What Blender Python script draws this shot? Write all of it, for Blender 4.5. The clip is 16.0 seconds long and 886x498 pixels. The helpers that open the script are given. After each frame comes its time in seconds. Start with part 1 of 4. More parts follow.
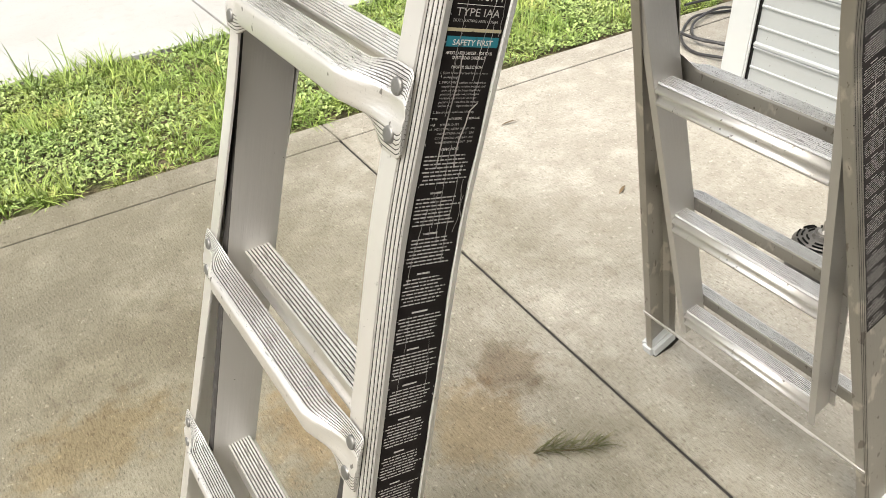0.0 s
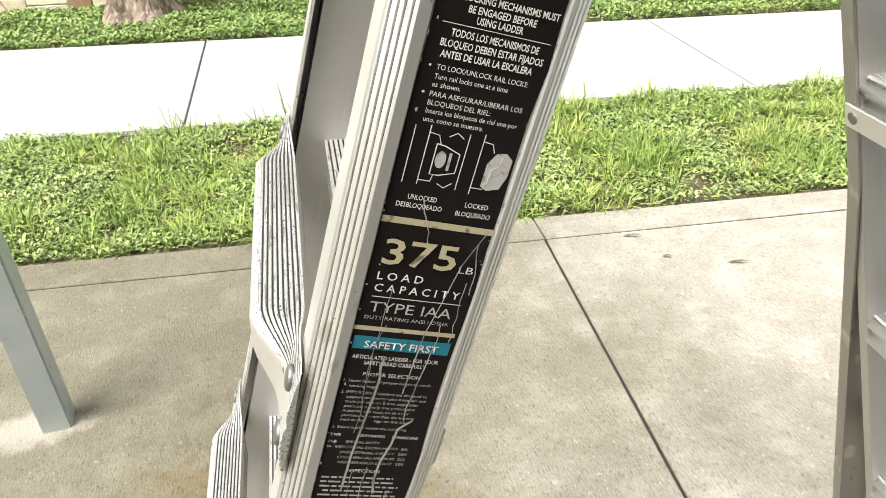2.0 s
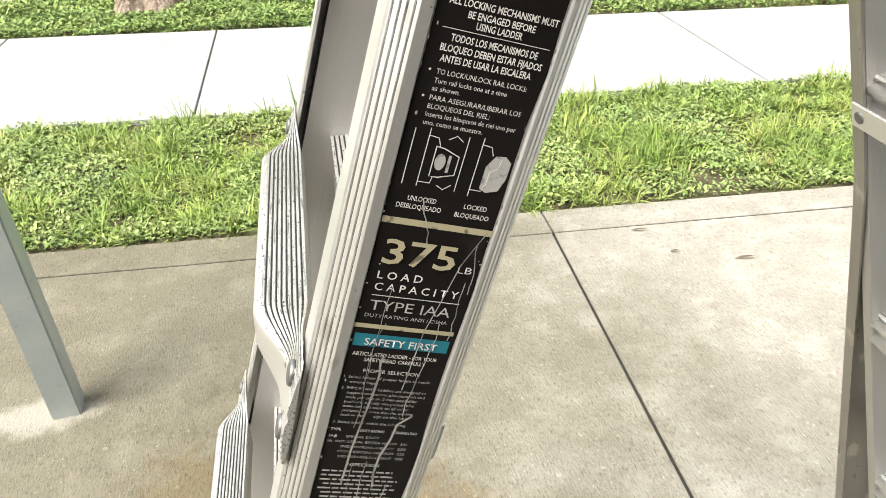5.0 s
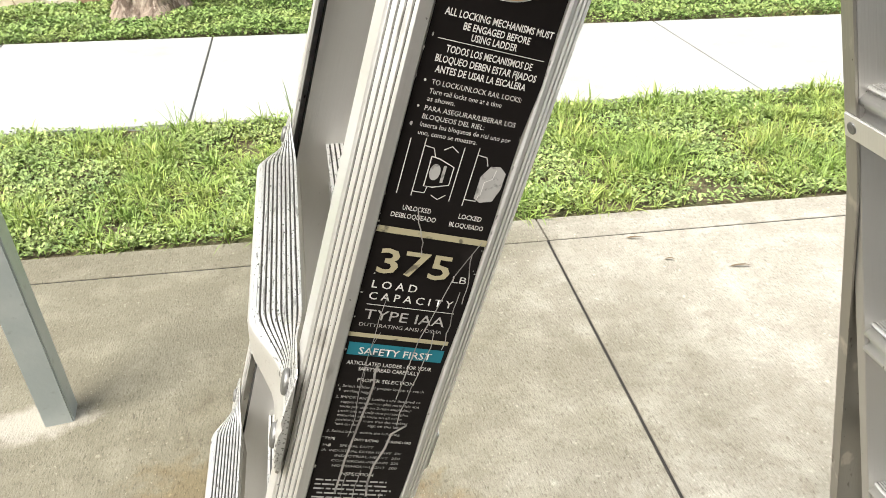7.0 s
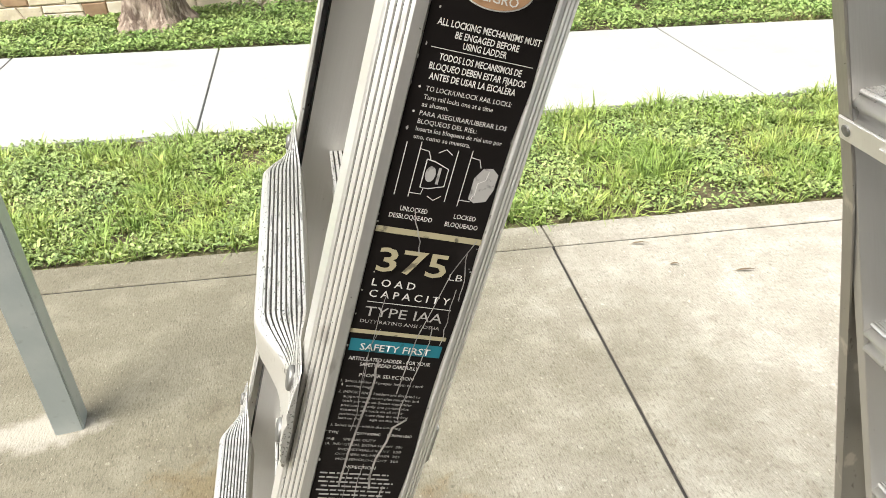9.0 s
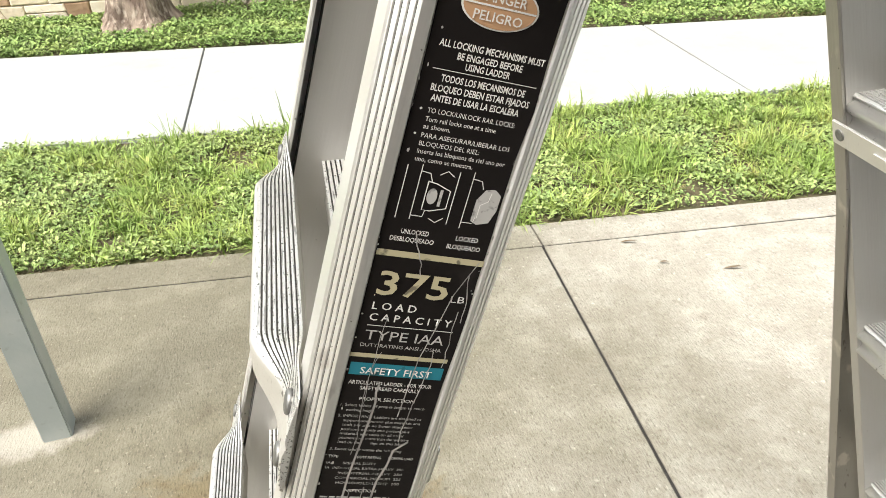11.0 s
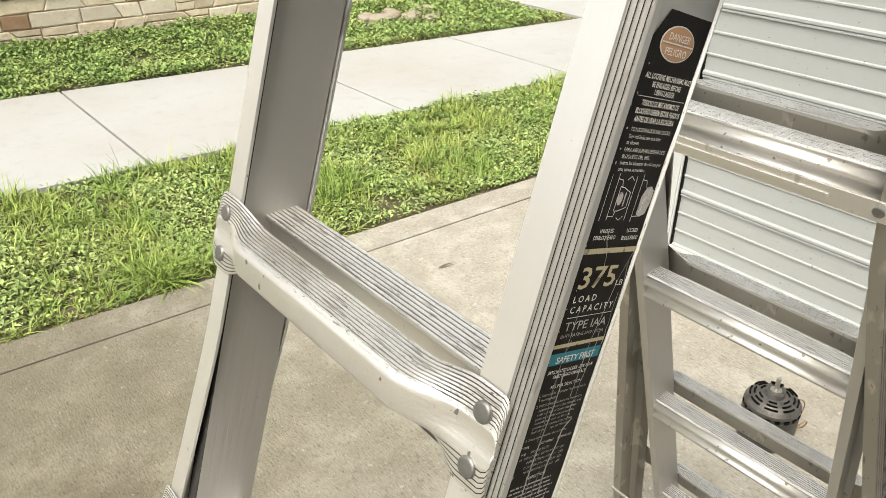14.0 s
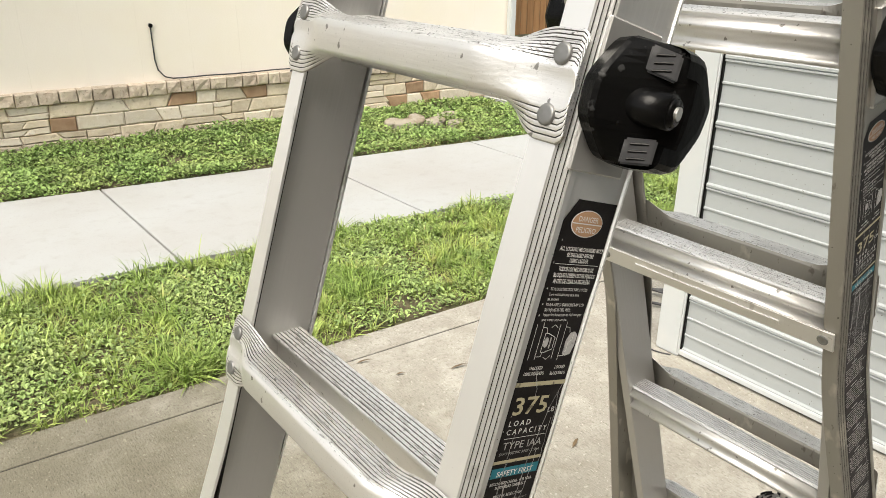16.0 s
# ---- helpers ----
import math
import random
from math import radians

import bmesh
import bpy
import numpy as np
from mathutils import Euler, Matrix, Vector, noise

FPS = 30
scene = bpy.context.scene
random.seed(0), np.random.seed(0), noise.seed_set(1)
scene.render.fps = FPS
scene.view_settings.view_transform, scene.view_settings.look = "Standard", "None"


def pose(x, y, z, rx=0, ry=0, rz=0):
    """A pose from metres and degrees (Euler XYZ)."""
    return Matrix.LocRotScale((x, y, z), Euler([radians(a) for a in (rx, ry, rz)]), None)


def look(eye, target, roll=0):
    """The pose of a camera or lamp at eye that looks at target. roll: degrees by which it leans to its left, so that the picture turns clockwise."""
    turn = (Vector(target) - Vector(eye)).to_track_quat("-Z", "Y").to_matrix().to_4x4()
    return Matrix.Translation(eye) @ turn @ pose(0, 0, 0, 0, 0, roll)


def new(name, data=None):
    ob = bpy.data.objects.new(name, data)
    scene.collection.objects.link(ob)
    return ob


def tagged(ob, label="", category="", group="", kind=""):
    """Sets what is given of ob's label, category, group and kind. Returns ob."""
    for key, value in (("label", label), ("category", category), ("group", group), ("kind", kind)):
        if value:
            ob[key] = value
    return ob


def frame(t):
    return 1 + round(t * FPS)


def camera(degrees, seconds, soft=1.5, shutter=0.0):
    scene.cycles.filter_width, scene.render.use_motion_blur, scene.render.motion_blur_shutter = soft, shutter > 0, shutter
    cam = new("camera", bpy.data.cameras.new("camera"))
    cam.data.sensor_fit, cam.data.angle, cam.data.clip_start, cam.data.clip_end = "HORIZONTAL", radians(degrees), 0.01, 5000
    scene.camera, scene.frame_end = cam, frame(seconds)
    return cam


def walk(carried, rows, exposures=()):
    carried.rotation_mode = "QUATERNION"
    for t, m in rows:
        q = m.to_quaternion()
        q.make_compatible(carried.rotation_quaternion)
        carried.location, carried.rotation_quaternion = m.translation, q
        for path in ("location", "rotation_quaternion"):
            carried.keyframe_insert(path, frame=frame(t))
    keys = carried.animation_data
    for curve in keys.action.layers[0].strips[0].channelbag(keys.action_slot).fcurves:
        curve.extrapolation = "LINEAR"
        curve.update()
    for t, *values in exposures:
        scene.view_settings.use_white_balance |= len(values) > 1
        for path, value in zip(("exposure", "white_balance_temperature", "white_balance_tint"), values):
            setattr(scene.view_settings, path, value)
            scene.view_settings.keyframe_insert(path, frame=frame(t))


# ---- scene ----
cam = camera(61.3, 16.0, soft=0.75)
PATH = [
    (0, (-0.23, -0.419, 1.39), (0.593, 0.928, 0.162), -4.1),
    (0.2, (-0.171, -0.386, 1.402), (0.581, 1.048, 0.226), -3.6),
    (0.5, (-0.084, -0.353, 1.408), (0.554, 1.172, 0.284), -1.7),
    (0.8, (-0.019, -0.33, 1.416), (0.455, 1.286, 0.336), -2.6),
    (1, (0.006, -0.314, 1.409), (0.375, 1.324, 0.324), -2.9),
    (1.5, (0.027, -0.291, 1.405), (0.32, 1.377, 0.341), -3.9),
    (2, (0.025, -0.282, 1.401), (0.308, 1.391, 0.342), -2.8),
    (2.5, (0.026, -0.282, 1.403), (0.28, 1.398, 0.348), -3.2),
    (3, (0.028, -0.281, 1.406), (0.285, 1.405, 0.362), -2.8),
    (3.5, (0.032, -0.281, 1.408), (0.288, 1.396, 0.348), -2.7),
    (6, (0.027, -0.287, 1.406), (0.292, 1.376, 0.327), -2.5),
    (6.5, (0.03, -0.284, 1.408), (0.308, 1.384, 0.339), -2.2),
    (7, (0.029, -0.285, 1.408), (0.301, 1.387, 0.346), -2.2),
    (7.5, (0.031, -0.292, 1.411), (0.287, 1.391, 0.36), -2.8),
    (8, (0.031, -0.298, 1.411), (0.291, 1.39, 0.371), -2.7),
    (8.5, (0.032, -0.299, 1.411), (0.304, 1.387, 0.37), -2.8),
    (9, (0.031, -0.3, 1.412), (0.288, 1.387, 0.369), -3.0),
    (11.3, (0.026, -0.287, 1.418), (0.329, 1.387, 0.367), -3.0),
    (11.5, (0.016, -0.29, 1.41), (0.344, 1.386, 0.37), -2.8),
    (12, (-0.017, -0.289, 1.415), (0.483, 1.358, 0.396), -1.5),
    (12.2, (-0.038, -0.283, 1.419), (0.553, 1.343, 0.417), -1.3),
    (12.5, (-0.069, -0.277, 1.421), (0.63, 1.304, 0.414), -1.0),
    (13, (-0.121, -0.259, 1.424), (0.732, 1.236, 0.407), -1.0),
    (13.5, (-0.174, -0.24, 1.43), (0.825, 1.164, 0.416), -0.1),
    (14, (-0.218, -0.223, 1.441), (0.905, 1.102, 0.449), 0.4),
    (14.5, (-0.237, -0.212, 1.451), (0.947, 1.083, 0.49), 0.4),
    (15, (-0.248, -0.218, 1.459), (0.962, 1.057, 0.505), 0.3),
    (15.5, (-0.25, -0.248, 1.477), (0.943, 1.086, 0.583), 0.1),
    (15.7, (-0.246, -0.267, 1.489), (0.936, 1.100, 0.632), 0.4),
    (16, (-0.235, -0.304, 1.51), (0.906, 1.149, 0.743), 0.5),
]
walk(cam, [(t, look(eye, target, roll)) for t, eye, target, roll in PATH],
     [(0, 0.98, 6850, 10), (1, 0.98, 7050, 9), (2, 1.18, 6700, 8), (11.5, 1.14, 6700, 8), (12.5, 1.06, 6950, 8), (14.2, 0.79, 7050, 8), (16, 0.74, 6900, 9)])


# ---- world, sun, exposure ----
world = bpy.data.worlds.new("overcast_sky")
scene.world = world
world.use_nodes = True
wt = world.node_tree
sky = wt.nodes.new("ShaderNodeTexSky")
sky.sky_type, sky.sun_disc = "NISHITA", False
sky.sun_elevation, sky.sun_rotation = radians(60), radians(242)
sky.air_density, sky.dust_density, sky.ozone_density = 1.0, 4.0, 1.0
grey = wt.nodes.new("ShaderNodeHueSaturation")
grey.inputs["Saturation"].default_value = 0.3
wt.links.new(sky.outputs[0], grey.inputs["Color"])
wt.links.new(grey.outputs[0], wt.nodes["Background"].inputs[0])
wt.nodes["Background"].inputs[1].default_value = 0.125
sun_data = bpy.data.lights.new("sun", "SUN")
sun_data.energy, sun_data.angle, sun_data.color = 2.2, radians(35), (1.0, 0.95, 0.87)
sun = new("sun", sun_data)
sun.matrix_world = look((0, 0, 0), (0.50, 0.27, -1.0))

W = {}


# ---- building helpers ----
def place(ob, m, parent=None):
    W[ob] = m
    if parent is not None:
        ob.parent = parent
        ob.matrix_basis = W[parent].inverted() @ m
    else:
        ob.matrix_basis = m
    return ob


def part(name, bm, material, parent=None, label="", m=None, smooth=False):
    """Links a bmesh as one mesh object, under a thing or a part where one is given."""
    me = bpy.data.meshes.new(name)
    bm.to_mesh(me)
    bm.free()
    if smooth:
        me.polygons.foreach_set("use_smooth", [True] * len(me.polygons))
    for one in (material if isinstance(material, (list, tuple)) else [material]):
        me.materials.append(one)
    return link(name, me, parent, label, m)


def link(name, me, parent=None, label="", m=None):
    ob = place(new(name, me), m if m is not None else Matrix(), parent)
    if label:
        ob["label"] = label
    return ob


def thing(name, at, label, category, group="", kind=""):
    ob = new(name)
    ob.empty_display_size = 0.05
    place(ob, Matrix.Translation(at))
    return tagged(ob, label, category, group, kind)


def raw(name, verts, faces):
    me = bpy.data.meshes.new(name)
    me.from_pydata(verts, [], faces)
    me.update()
    return me


def add_box(bm, x0, x1, y0, y1, z0, z1, bevel=0.0):
    r = bmesh.ops.create_cube(bm, size=1.0)
    for v in r["verts"]:
        v.co = Vector((x0 + (v.co.x + 0.5) * (x1 - x0), y0 + (v.co.y + 0.5) * (y1 - y0), z0 + (v.co.z + 0.5) * (z1 - z0)))
    if bevel:
        edges = list({e for v in r["verts"] for e in v.link_edges})
        bmesh.ops.bevel(bm, geom=edges, offset=bevel, segments=2, affect="EDGES")


def box(x0, x1, y0, y1, z0, z1, bevel=0.0):
    bm = bmesh.new()
    add_box(bm, x0, x1, y0, y1, z0, z1, bevel)
    return bm


def add_cyl(bm, a, b, r0, r1=None, seg=16, caps=True):
    a, b = Vector(a), Vector(b)
    d = b - a
    q = d.to_track_quat("Z", "Y").to_matrix().to_4x4()
    bmesh.ops.create_cone(bm, cap_ends=caps, segments=seg, radius1=r0, radius2=r0 if r1 is None else r1, depth=d.length,
                          matrix=Matrix.Translation((a + b) / 2) @ q)


def add_tube(bm, pts, r, seg=8):
    """A round tube along a line of points."""
    pts = [Vector(p) for p in pts]
    rings = []
    for i, p in enumerate(pts):
        d = (pts[min(i + 1, len(pts) - 1)] - pts[max(i - 1, 0)]).normalized()
        s = d.cross(Vector((0, 0, 1)))
        s = s.normalized() if s.length > 1e-4 else Vector((1, 0, 0))
        t = s.cross(d)
        rings.append([bm.verts.new(p + r * (math.cos(k * math.tau / seg) * s + math.sin(k * math.tau / seg) * t)) for k in range(seg)])
    for a, b in zip(rings, rings[1:]):
        for k in range(seg):
            bm.faces.new((a[k], a[(k + 1) % seg], b[(k + 1) % seg], b[k]))
    bm.faces.new(rings[0])
    bm.faces.new(rings[-1][::-1])


def add_loft(bm, rings, caps=True):
    rows = [[bm.verts.new(p) for p in ring] for ring in rings]
    n = len(rows[0])
    for a, b in zip(rows, rows[1:]):
        for k in range(n):
            bm.faces.new((a[k], a[(k + 1) % n], b[(k + 1) % n], b[k]))
    if caps:
        bm.faces.new(rows[0][::-1])
        bm.faces.new(rows[-1])
    return rows


def soften(ob, index):
    """Smooth shading on the faces of one material slot."""
    me = ob.data
    which = np.empty(len(me.polygons), dtype=np.int32)
    me.polygons.foreach_get("material_index", which)
    me.polygons.foreach_set("use_smooth", (which == index).tolist())
    return ob


def fix(bm):
    bmesh.ops.recalc_face_normals(bm, faces=bm.faces)
    return bm


def smoothstep(a, b, x):
    t = min(1.0, max(0.0, (x - a) / (b - a)))
    return t * t * (3 - 2 * t)


# ---- materials ----
def material(name, base, rough=0.6, metal=0.0, spots=(), bump=(), per_piece=0.0, spec=0.5, per_island=0.0):
    """A surface with layers of noise over its base colour. spots: (scale, low, high, colour, strength[, stretch]); bump: (scale, distance[, stretch])."""
    mat = bpy.data.materials.new(name)
    mat.use_nodes = True
    nt = mat.node_tree
    b = nt.nodes["Principled BSDF"]
    b.inputs["Roughness"].default_value, b.inputs["Metallic"].default_value = rough, metal
    b.inputs["Specular IOR Level"].default_value = spec
    co = nt.nodes.new("ShaderNodeTexCoord").outputs["Object"]
    geo = nt.nodes.new("ShaderNodeNewGeometry")

    def noise_at(scale, stretch=(1, 1, 1), detail=5.0):
        mp = nt.nodes.new("ShaderNodeMapping")
        mp.inputs["Scale"].default_value = stretch
        n = nt.nodes.new("ShaderNodeTexNoise")
        n.inputs["Scale"].default_value, n.inputs["Detail"].default_value = scale, detail
        nt.links.new(co, mp.inputs[0])
        nt.links.new(mp.outputs[0], n.inputs["Vector"])
        return n.outputs["Fac"]

    def mix(kind, fac, a, c):
        m = nt.nodes.new("ShaderNodeMix")
        m.data_type, m.blend_type = "RGBA", kind
        for sock, val in ((m.inputs[0], fac), (m.inputs[6], a), (m.inputs[7], c)):
            if isinstance(val, bpy.types.NodeSocket):
                nt.links.new(val, sock)
            else:
                sock.default_value = val if not isinstance(val, tuple) else (*val[:3], 1)
        return m.outputs[2]

    col = (*base, 1.0)
    for scale, low, high, colour, strength, *rest in spots:
        r = nt.nodes.new("ShaderNodeMapRange")
        r.inputs[1].default_value, r.inputs[2].default_value, r.inputs[4].default_value = low, high, strength
        nt.links.new(noise_at(scale, *rest), r.inputs[0])
        col = mix("MIX", r.outputs[0], col, colour)
    if per_piece or per_island:
        hs = nt.nodes.new("ShaderNodeHueSaturation")
        r = nt.nodes.new("ShaderNodeMapRange")
        amount = per_piece or per_island
        r.inputs[3].default_value, r.inputs[4].default_value = 1 - amount, 1 + amount
        nt.links.new(nt.nodes.new("ShaderNodeObjectInfo").outputs["Random"] if per_piece else geo.outputs["Random Per Island"], r.inputs[0])
        nt.links.new(r.outputs[0], hs.inputs["Value"])
        if isinstance(col, tuple):
            hs.inputs["Color"].default_value = col
        else:
            nt.links.new(col, hs.inputs["Color"])
        col = hs.outputs[0]
    if isinstance(col, tuple):
        b.inputs["Base Color"].default_value = col
    else:
        nt.links.new(col, b.inputs["Base Color"])
    normal = None
    for scale, dist, *rest in bump:
        bp = nt.nodes.new("ShaderNodeBump")
        bp.inputs["Distance"].default_value = dist
        nt.links.new(noise_at(scale, *rest), bp.inputs["Height"])
        if normal is not None:
            nt.links.new(normal, bp.inputs["Normal"])
        normal = bp.outputs[0]
    if normal is not None:
        nt.links.new(normal, b.inputs["Normal"])
    return mat


ALU = material("worn_aluminium", (0.90, 0.895, 0.88), 0.40, 0.80, [(38, 0.63, 0.68, (0.42, 0.40, 0.37), 0.6, (1, 1, 0.4)), (6, 0.45, 0.75, (0.82, 0.81, 0.79), 0.7), (2.5, 0.55, 0.8, (0.72, 0.70, 0.67), 0.6), (220, 0.72, 0.75, (0.16, 0.15, 0.14), 0.8), (70, 0.70, 0.74, (0.35, 0.34, 0.33), 0.6)], [(300, 0.0003, (1, 1, 0.05))])
ALU_WEB = material("dull_aluminium", (0.61, 0.60, 0.58), 0.5, 0.8, [(5, 0.4, 0.75, (0.58, 0.57, 0.55), 0.7), (140, 0.72, 0.75, (0.10, 0.095, 0.09), 0.85)], [(250, 0.0003, (1, 1, 0.05))])
ALU_TREAD = material("scuffed_aluminium", (0.90, 0.90, 0.89), 0.36, 0.75, [(60, 0.5, 0.7, (0.70, 0.69, 0.68), 0.7, (1, 0.15, 1)), (900, 0.62, 0.67, (0.06, 0.055, 0.05), 0.9, (1, 0.35, 1)), (600, 0.58, 0.64, (0.14, 0.13, 0.12), 0.6, (1, 0.06, 1)), (300, 0.68, 0.70, (0.04, 0.035, 0.03), 0.9, (1, 0.5, 1)), (5, 0.55, 0.75, (0.48, 0.47, 0.45), 0.6)], [(200, 0.0004, (1, 0.1, 1))])
ALU_BODY = material("pressed_aluminium", (0.84, 0.83, 0.81), 0.40, 0.8, [(9, 0.5, 0.75, (0.66, 0.65, 0.63), 0.7, (1, 0.4, 1)), (110, 0.69, 0.72, (0.10, 0.09, 0.08), 0.7), (75, 0.68, 0.70, (0.08, 0.07, 0.06), 0.7), (700, 0.62, 0.7, (0.55, 0.54, 0.52), 0.5)], [(300, 0.0003, (1, 0.08, 1)), (14, 0.0012)])
CONCRETE = material("patio_concrete", (0.385, 0.368, 0.322), 0.85, 0, [(0.8, 0.35, 0.7, (0.32, 0.30, 0.26), 0.75), (4.5, 0.45, 0.66, (0.48, 0.465, 0.42), 0.7), (6, 0.50, 0.68, (0.30, 0.275, 0.23), 0.3), (20, 0.56, 0.68, (0.26, 0.235, 0.195), 0.4), (24, 0.60, 0.70, (0.56, 0.54, 0.49), 0.35), (330, 0.54, 0.64, (0.19, 0.175, 0.14), 0.25, (1, 0.4, 1)), (75, 0.60, 0.67, (0.20, 0.18, 0.145), 0.45, (1, 0.6, 1)), (130, 0.62, 0.68, (0.17, 0.15, 0.125), 0.45, (1, 0.35, 1)), (1.7, 0.46, 0.66, (0.29, 0.27, 0.225), 0.4), (12, 0.52, 0.68, (0.27, 0.245, 0.20), 0.28), (70, 0.50, 0.66, (0.27, 0.25, 0.215), 0.45), (420, 0.59, 0.65, (0.11, 0.10, 0.08), 0.35), (230, 0.60, 0.67, (0.62, 0.60, 0.55), 0.3), (45, 0.66, 0.70, (0.62, 0.60, 0.54), 0.6), (9, 0.54, 0.66, (0.52, 0.50, 0.45), 0.3), (190, 0.60, 0.66, (0.11, 0.095, 0.07), 0.48, (1, 0.28, 1)), (120, 0.64, 0.68, (0.13, 0.11, 0.085), 0.5, (1, 0.35, 1)), (160, 0.64, 0.69, (0.66, 0.63, 0.57), 0.7, (1, 0.5, 1))], [(160, 0.0034, (1, 0.35, 1)), (18, 0.004)])


def shade_side(mat, dark, edge0, edge1):
    """Shade painted into the colour, deepening towards one side of the patio, with a ragged border."""
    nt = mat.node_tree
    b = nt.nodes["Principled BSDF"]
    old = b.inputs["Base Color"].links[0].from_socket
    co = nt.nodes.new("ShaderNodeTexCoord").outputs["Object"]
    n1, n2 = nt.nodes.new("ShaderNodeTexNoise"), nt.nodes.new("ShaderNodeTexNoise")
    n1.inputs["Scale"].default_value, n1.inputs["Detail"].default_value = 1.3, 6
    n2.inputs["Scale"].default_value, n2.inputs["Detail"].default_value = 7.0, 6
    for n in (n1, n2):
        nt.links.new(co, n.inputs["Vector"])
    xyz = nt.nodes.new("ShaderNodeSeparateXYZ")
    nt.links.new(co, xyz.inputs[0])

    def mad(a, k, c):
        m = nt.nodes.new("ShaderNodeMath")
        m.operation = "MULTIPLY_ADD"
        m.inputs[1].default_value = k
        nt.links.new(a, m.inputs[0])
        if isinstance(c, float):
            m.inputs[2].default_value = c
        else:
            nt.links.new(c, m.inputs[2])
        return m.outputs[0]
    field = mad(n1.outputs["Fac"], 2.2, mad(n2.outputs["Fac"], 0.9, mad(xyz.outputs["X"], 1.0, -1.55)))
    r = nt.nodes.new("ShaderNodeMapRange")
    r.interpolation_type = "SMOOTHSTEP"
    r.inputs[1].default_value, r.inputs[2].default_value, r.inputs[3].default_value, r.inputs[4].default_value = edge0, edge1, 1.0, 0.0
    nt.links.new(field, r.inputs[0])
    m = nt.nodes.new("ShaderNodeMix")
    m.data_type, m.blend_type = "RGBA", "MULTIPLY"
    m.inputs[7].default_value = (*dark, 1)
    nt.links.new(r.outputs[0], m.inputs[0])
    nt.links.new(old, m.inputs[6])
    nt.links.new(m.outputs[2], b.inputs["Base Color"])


# painted shade: the concrete colour darkens towards low x
shade_side(CONCRETE, (0.50, 0.49, 0.415), -0.1, 1.5)


def stain(mat, centre, size, tint, kind="MULTIPLY", ragged=0.8):
    """A blotch of its own shape, with a torn border."""
    nt = mat.node_tree
    b = nt.nodes["Principled BSDF"]
    old = b.inputs["Base Color"].links[0].from_socket
    co = nt.nodes.new("ShaderNodeTexCoord").outputs["Object"]
    mp = nt.nodes.new("ShaderNodeMapping")
    mp.inputs["Location"].default_value = (-centre[0] / size[0], -centre[1] / size[1], 0)
    mp.inputs["Scale"].default_value = (1 / size[0], 1 / size[1], 1)
    nt.links.new(co, mp.inputs[0])
    far = nt.nodes.new("ShaderNodeVectorMath")
    far.operation = "LENGTH"
    nt.links.new(mp.outputs[0], far.inputs[0])
    n = nt.nodes.new("ShaderNodeTexNoise")
    n.inputs["Scale"].default_value, n.inputs["Detail"].default_value, n.inputs["Roughness"].default_value = 14, 8, 0.7
    nt.links.new(co, n.inputs["Vector"])
    add = nt.nodes.new("ShaderNodeMath")
    add.operation = "MULTIPLY_ADD"
    add.inputs[1].default_value = ragged * 2.5
    nt.links.new(n.outputs["Fac"], add.inputs[0])
    nt.links.new(far.outputs["Value"], add.inputs[2])
    r = nt.nodes.new("ShaderNodeMapRange")
    r.interpolation_type = "SMOOTHSTEP"
    r.inputs[1].default_value, r.inputs[2].default_value, r.inputs[3].default_value, r.inputs[4].default_value = 0.35 + ragged * 1.25, 1.0 + ragged * 1.25, 1.0, 0.0
    nt.links.new(add.outputs[0], r.inputs[0])
    m = nt.nodes.new("ShaderNodeMix")
    m.data_type, m.blend_type = "RGBA", kind
    m.inputs[7].default_value = (*tint, 1)
    nt.links.new(r.outputs[0], m.inputs[0])
    nt.links.new(old, m.inputs[6])
    nt.links.new(m.outputs[2], b.inputs["Base Color"])


# rust and oil marks, and a pale cement smear round the post
stain(CONCRETE, (0.557, 0.613), (0.13, 0.13), (0.62, 0.55, 0.48))
stain(CONCRETE, (0.40, 0.50), (0.16, 0.20), (0.98, 0.86, 0.72))
stain(CONCRETE, (0.13, 0.74), (0.20, 0.22), (1.0, 0.84, 0.66))
stain(CONCRETE, (-0.36, 1.00), (0.26, 0.16), (0.86, 0.76, 0.60))
stain(CONCRETE, (-0.15, 1.25), (0.40, 0.22), (0.80, 0.78, 0.74))
stain(CONCRETE, (-0.84, 1.33), (0.20, 0.09), (0.34, 0.32, 0.275), "MIX", 0.7)
WALK = material("pale_concrete", (0.40, 0.415, 0.42), 0.85, 0, [(1.2, 0.4, 0.7, (0.35, 0.34, 0.325), 0.7), (9, 0.55, 0.75, (0.31, 0.30, 0.285), 0.4), (150, 0.6, 0.70, (0.26, 0.25, 0.235), 0.5)], [(120, 0.0015)])
SOIL = material("soil", (0.10, 0.085, 0.05), 0.95, 0, [(20, 0.4, 0.7, (0.17, 0.13, 0.08), 0.8), (7, 0.45, 0.7, (0.08, 0.11, 0.03), 0.7)], [(60, 0.01)])
WALL_METAL = material("pale_painted_steel", (0.40, 0.43, 0.44), 0.38, 0, [(3, 0.4, 0.8, (0.40, 0.42, 0.425), 0.6), (90, 0.69, 0.71, (0.12, 0.10, 0.08), 0.8)], [(4, 0.002)])
TRIM_WHITE = material("white_trim_paint", (0.56, 0.59, 0.60), 0.45, 0, [(5, 0.5, 0.8, (0.66, 0.65, 0.62), 0.5)], [(30, 0.0005)])
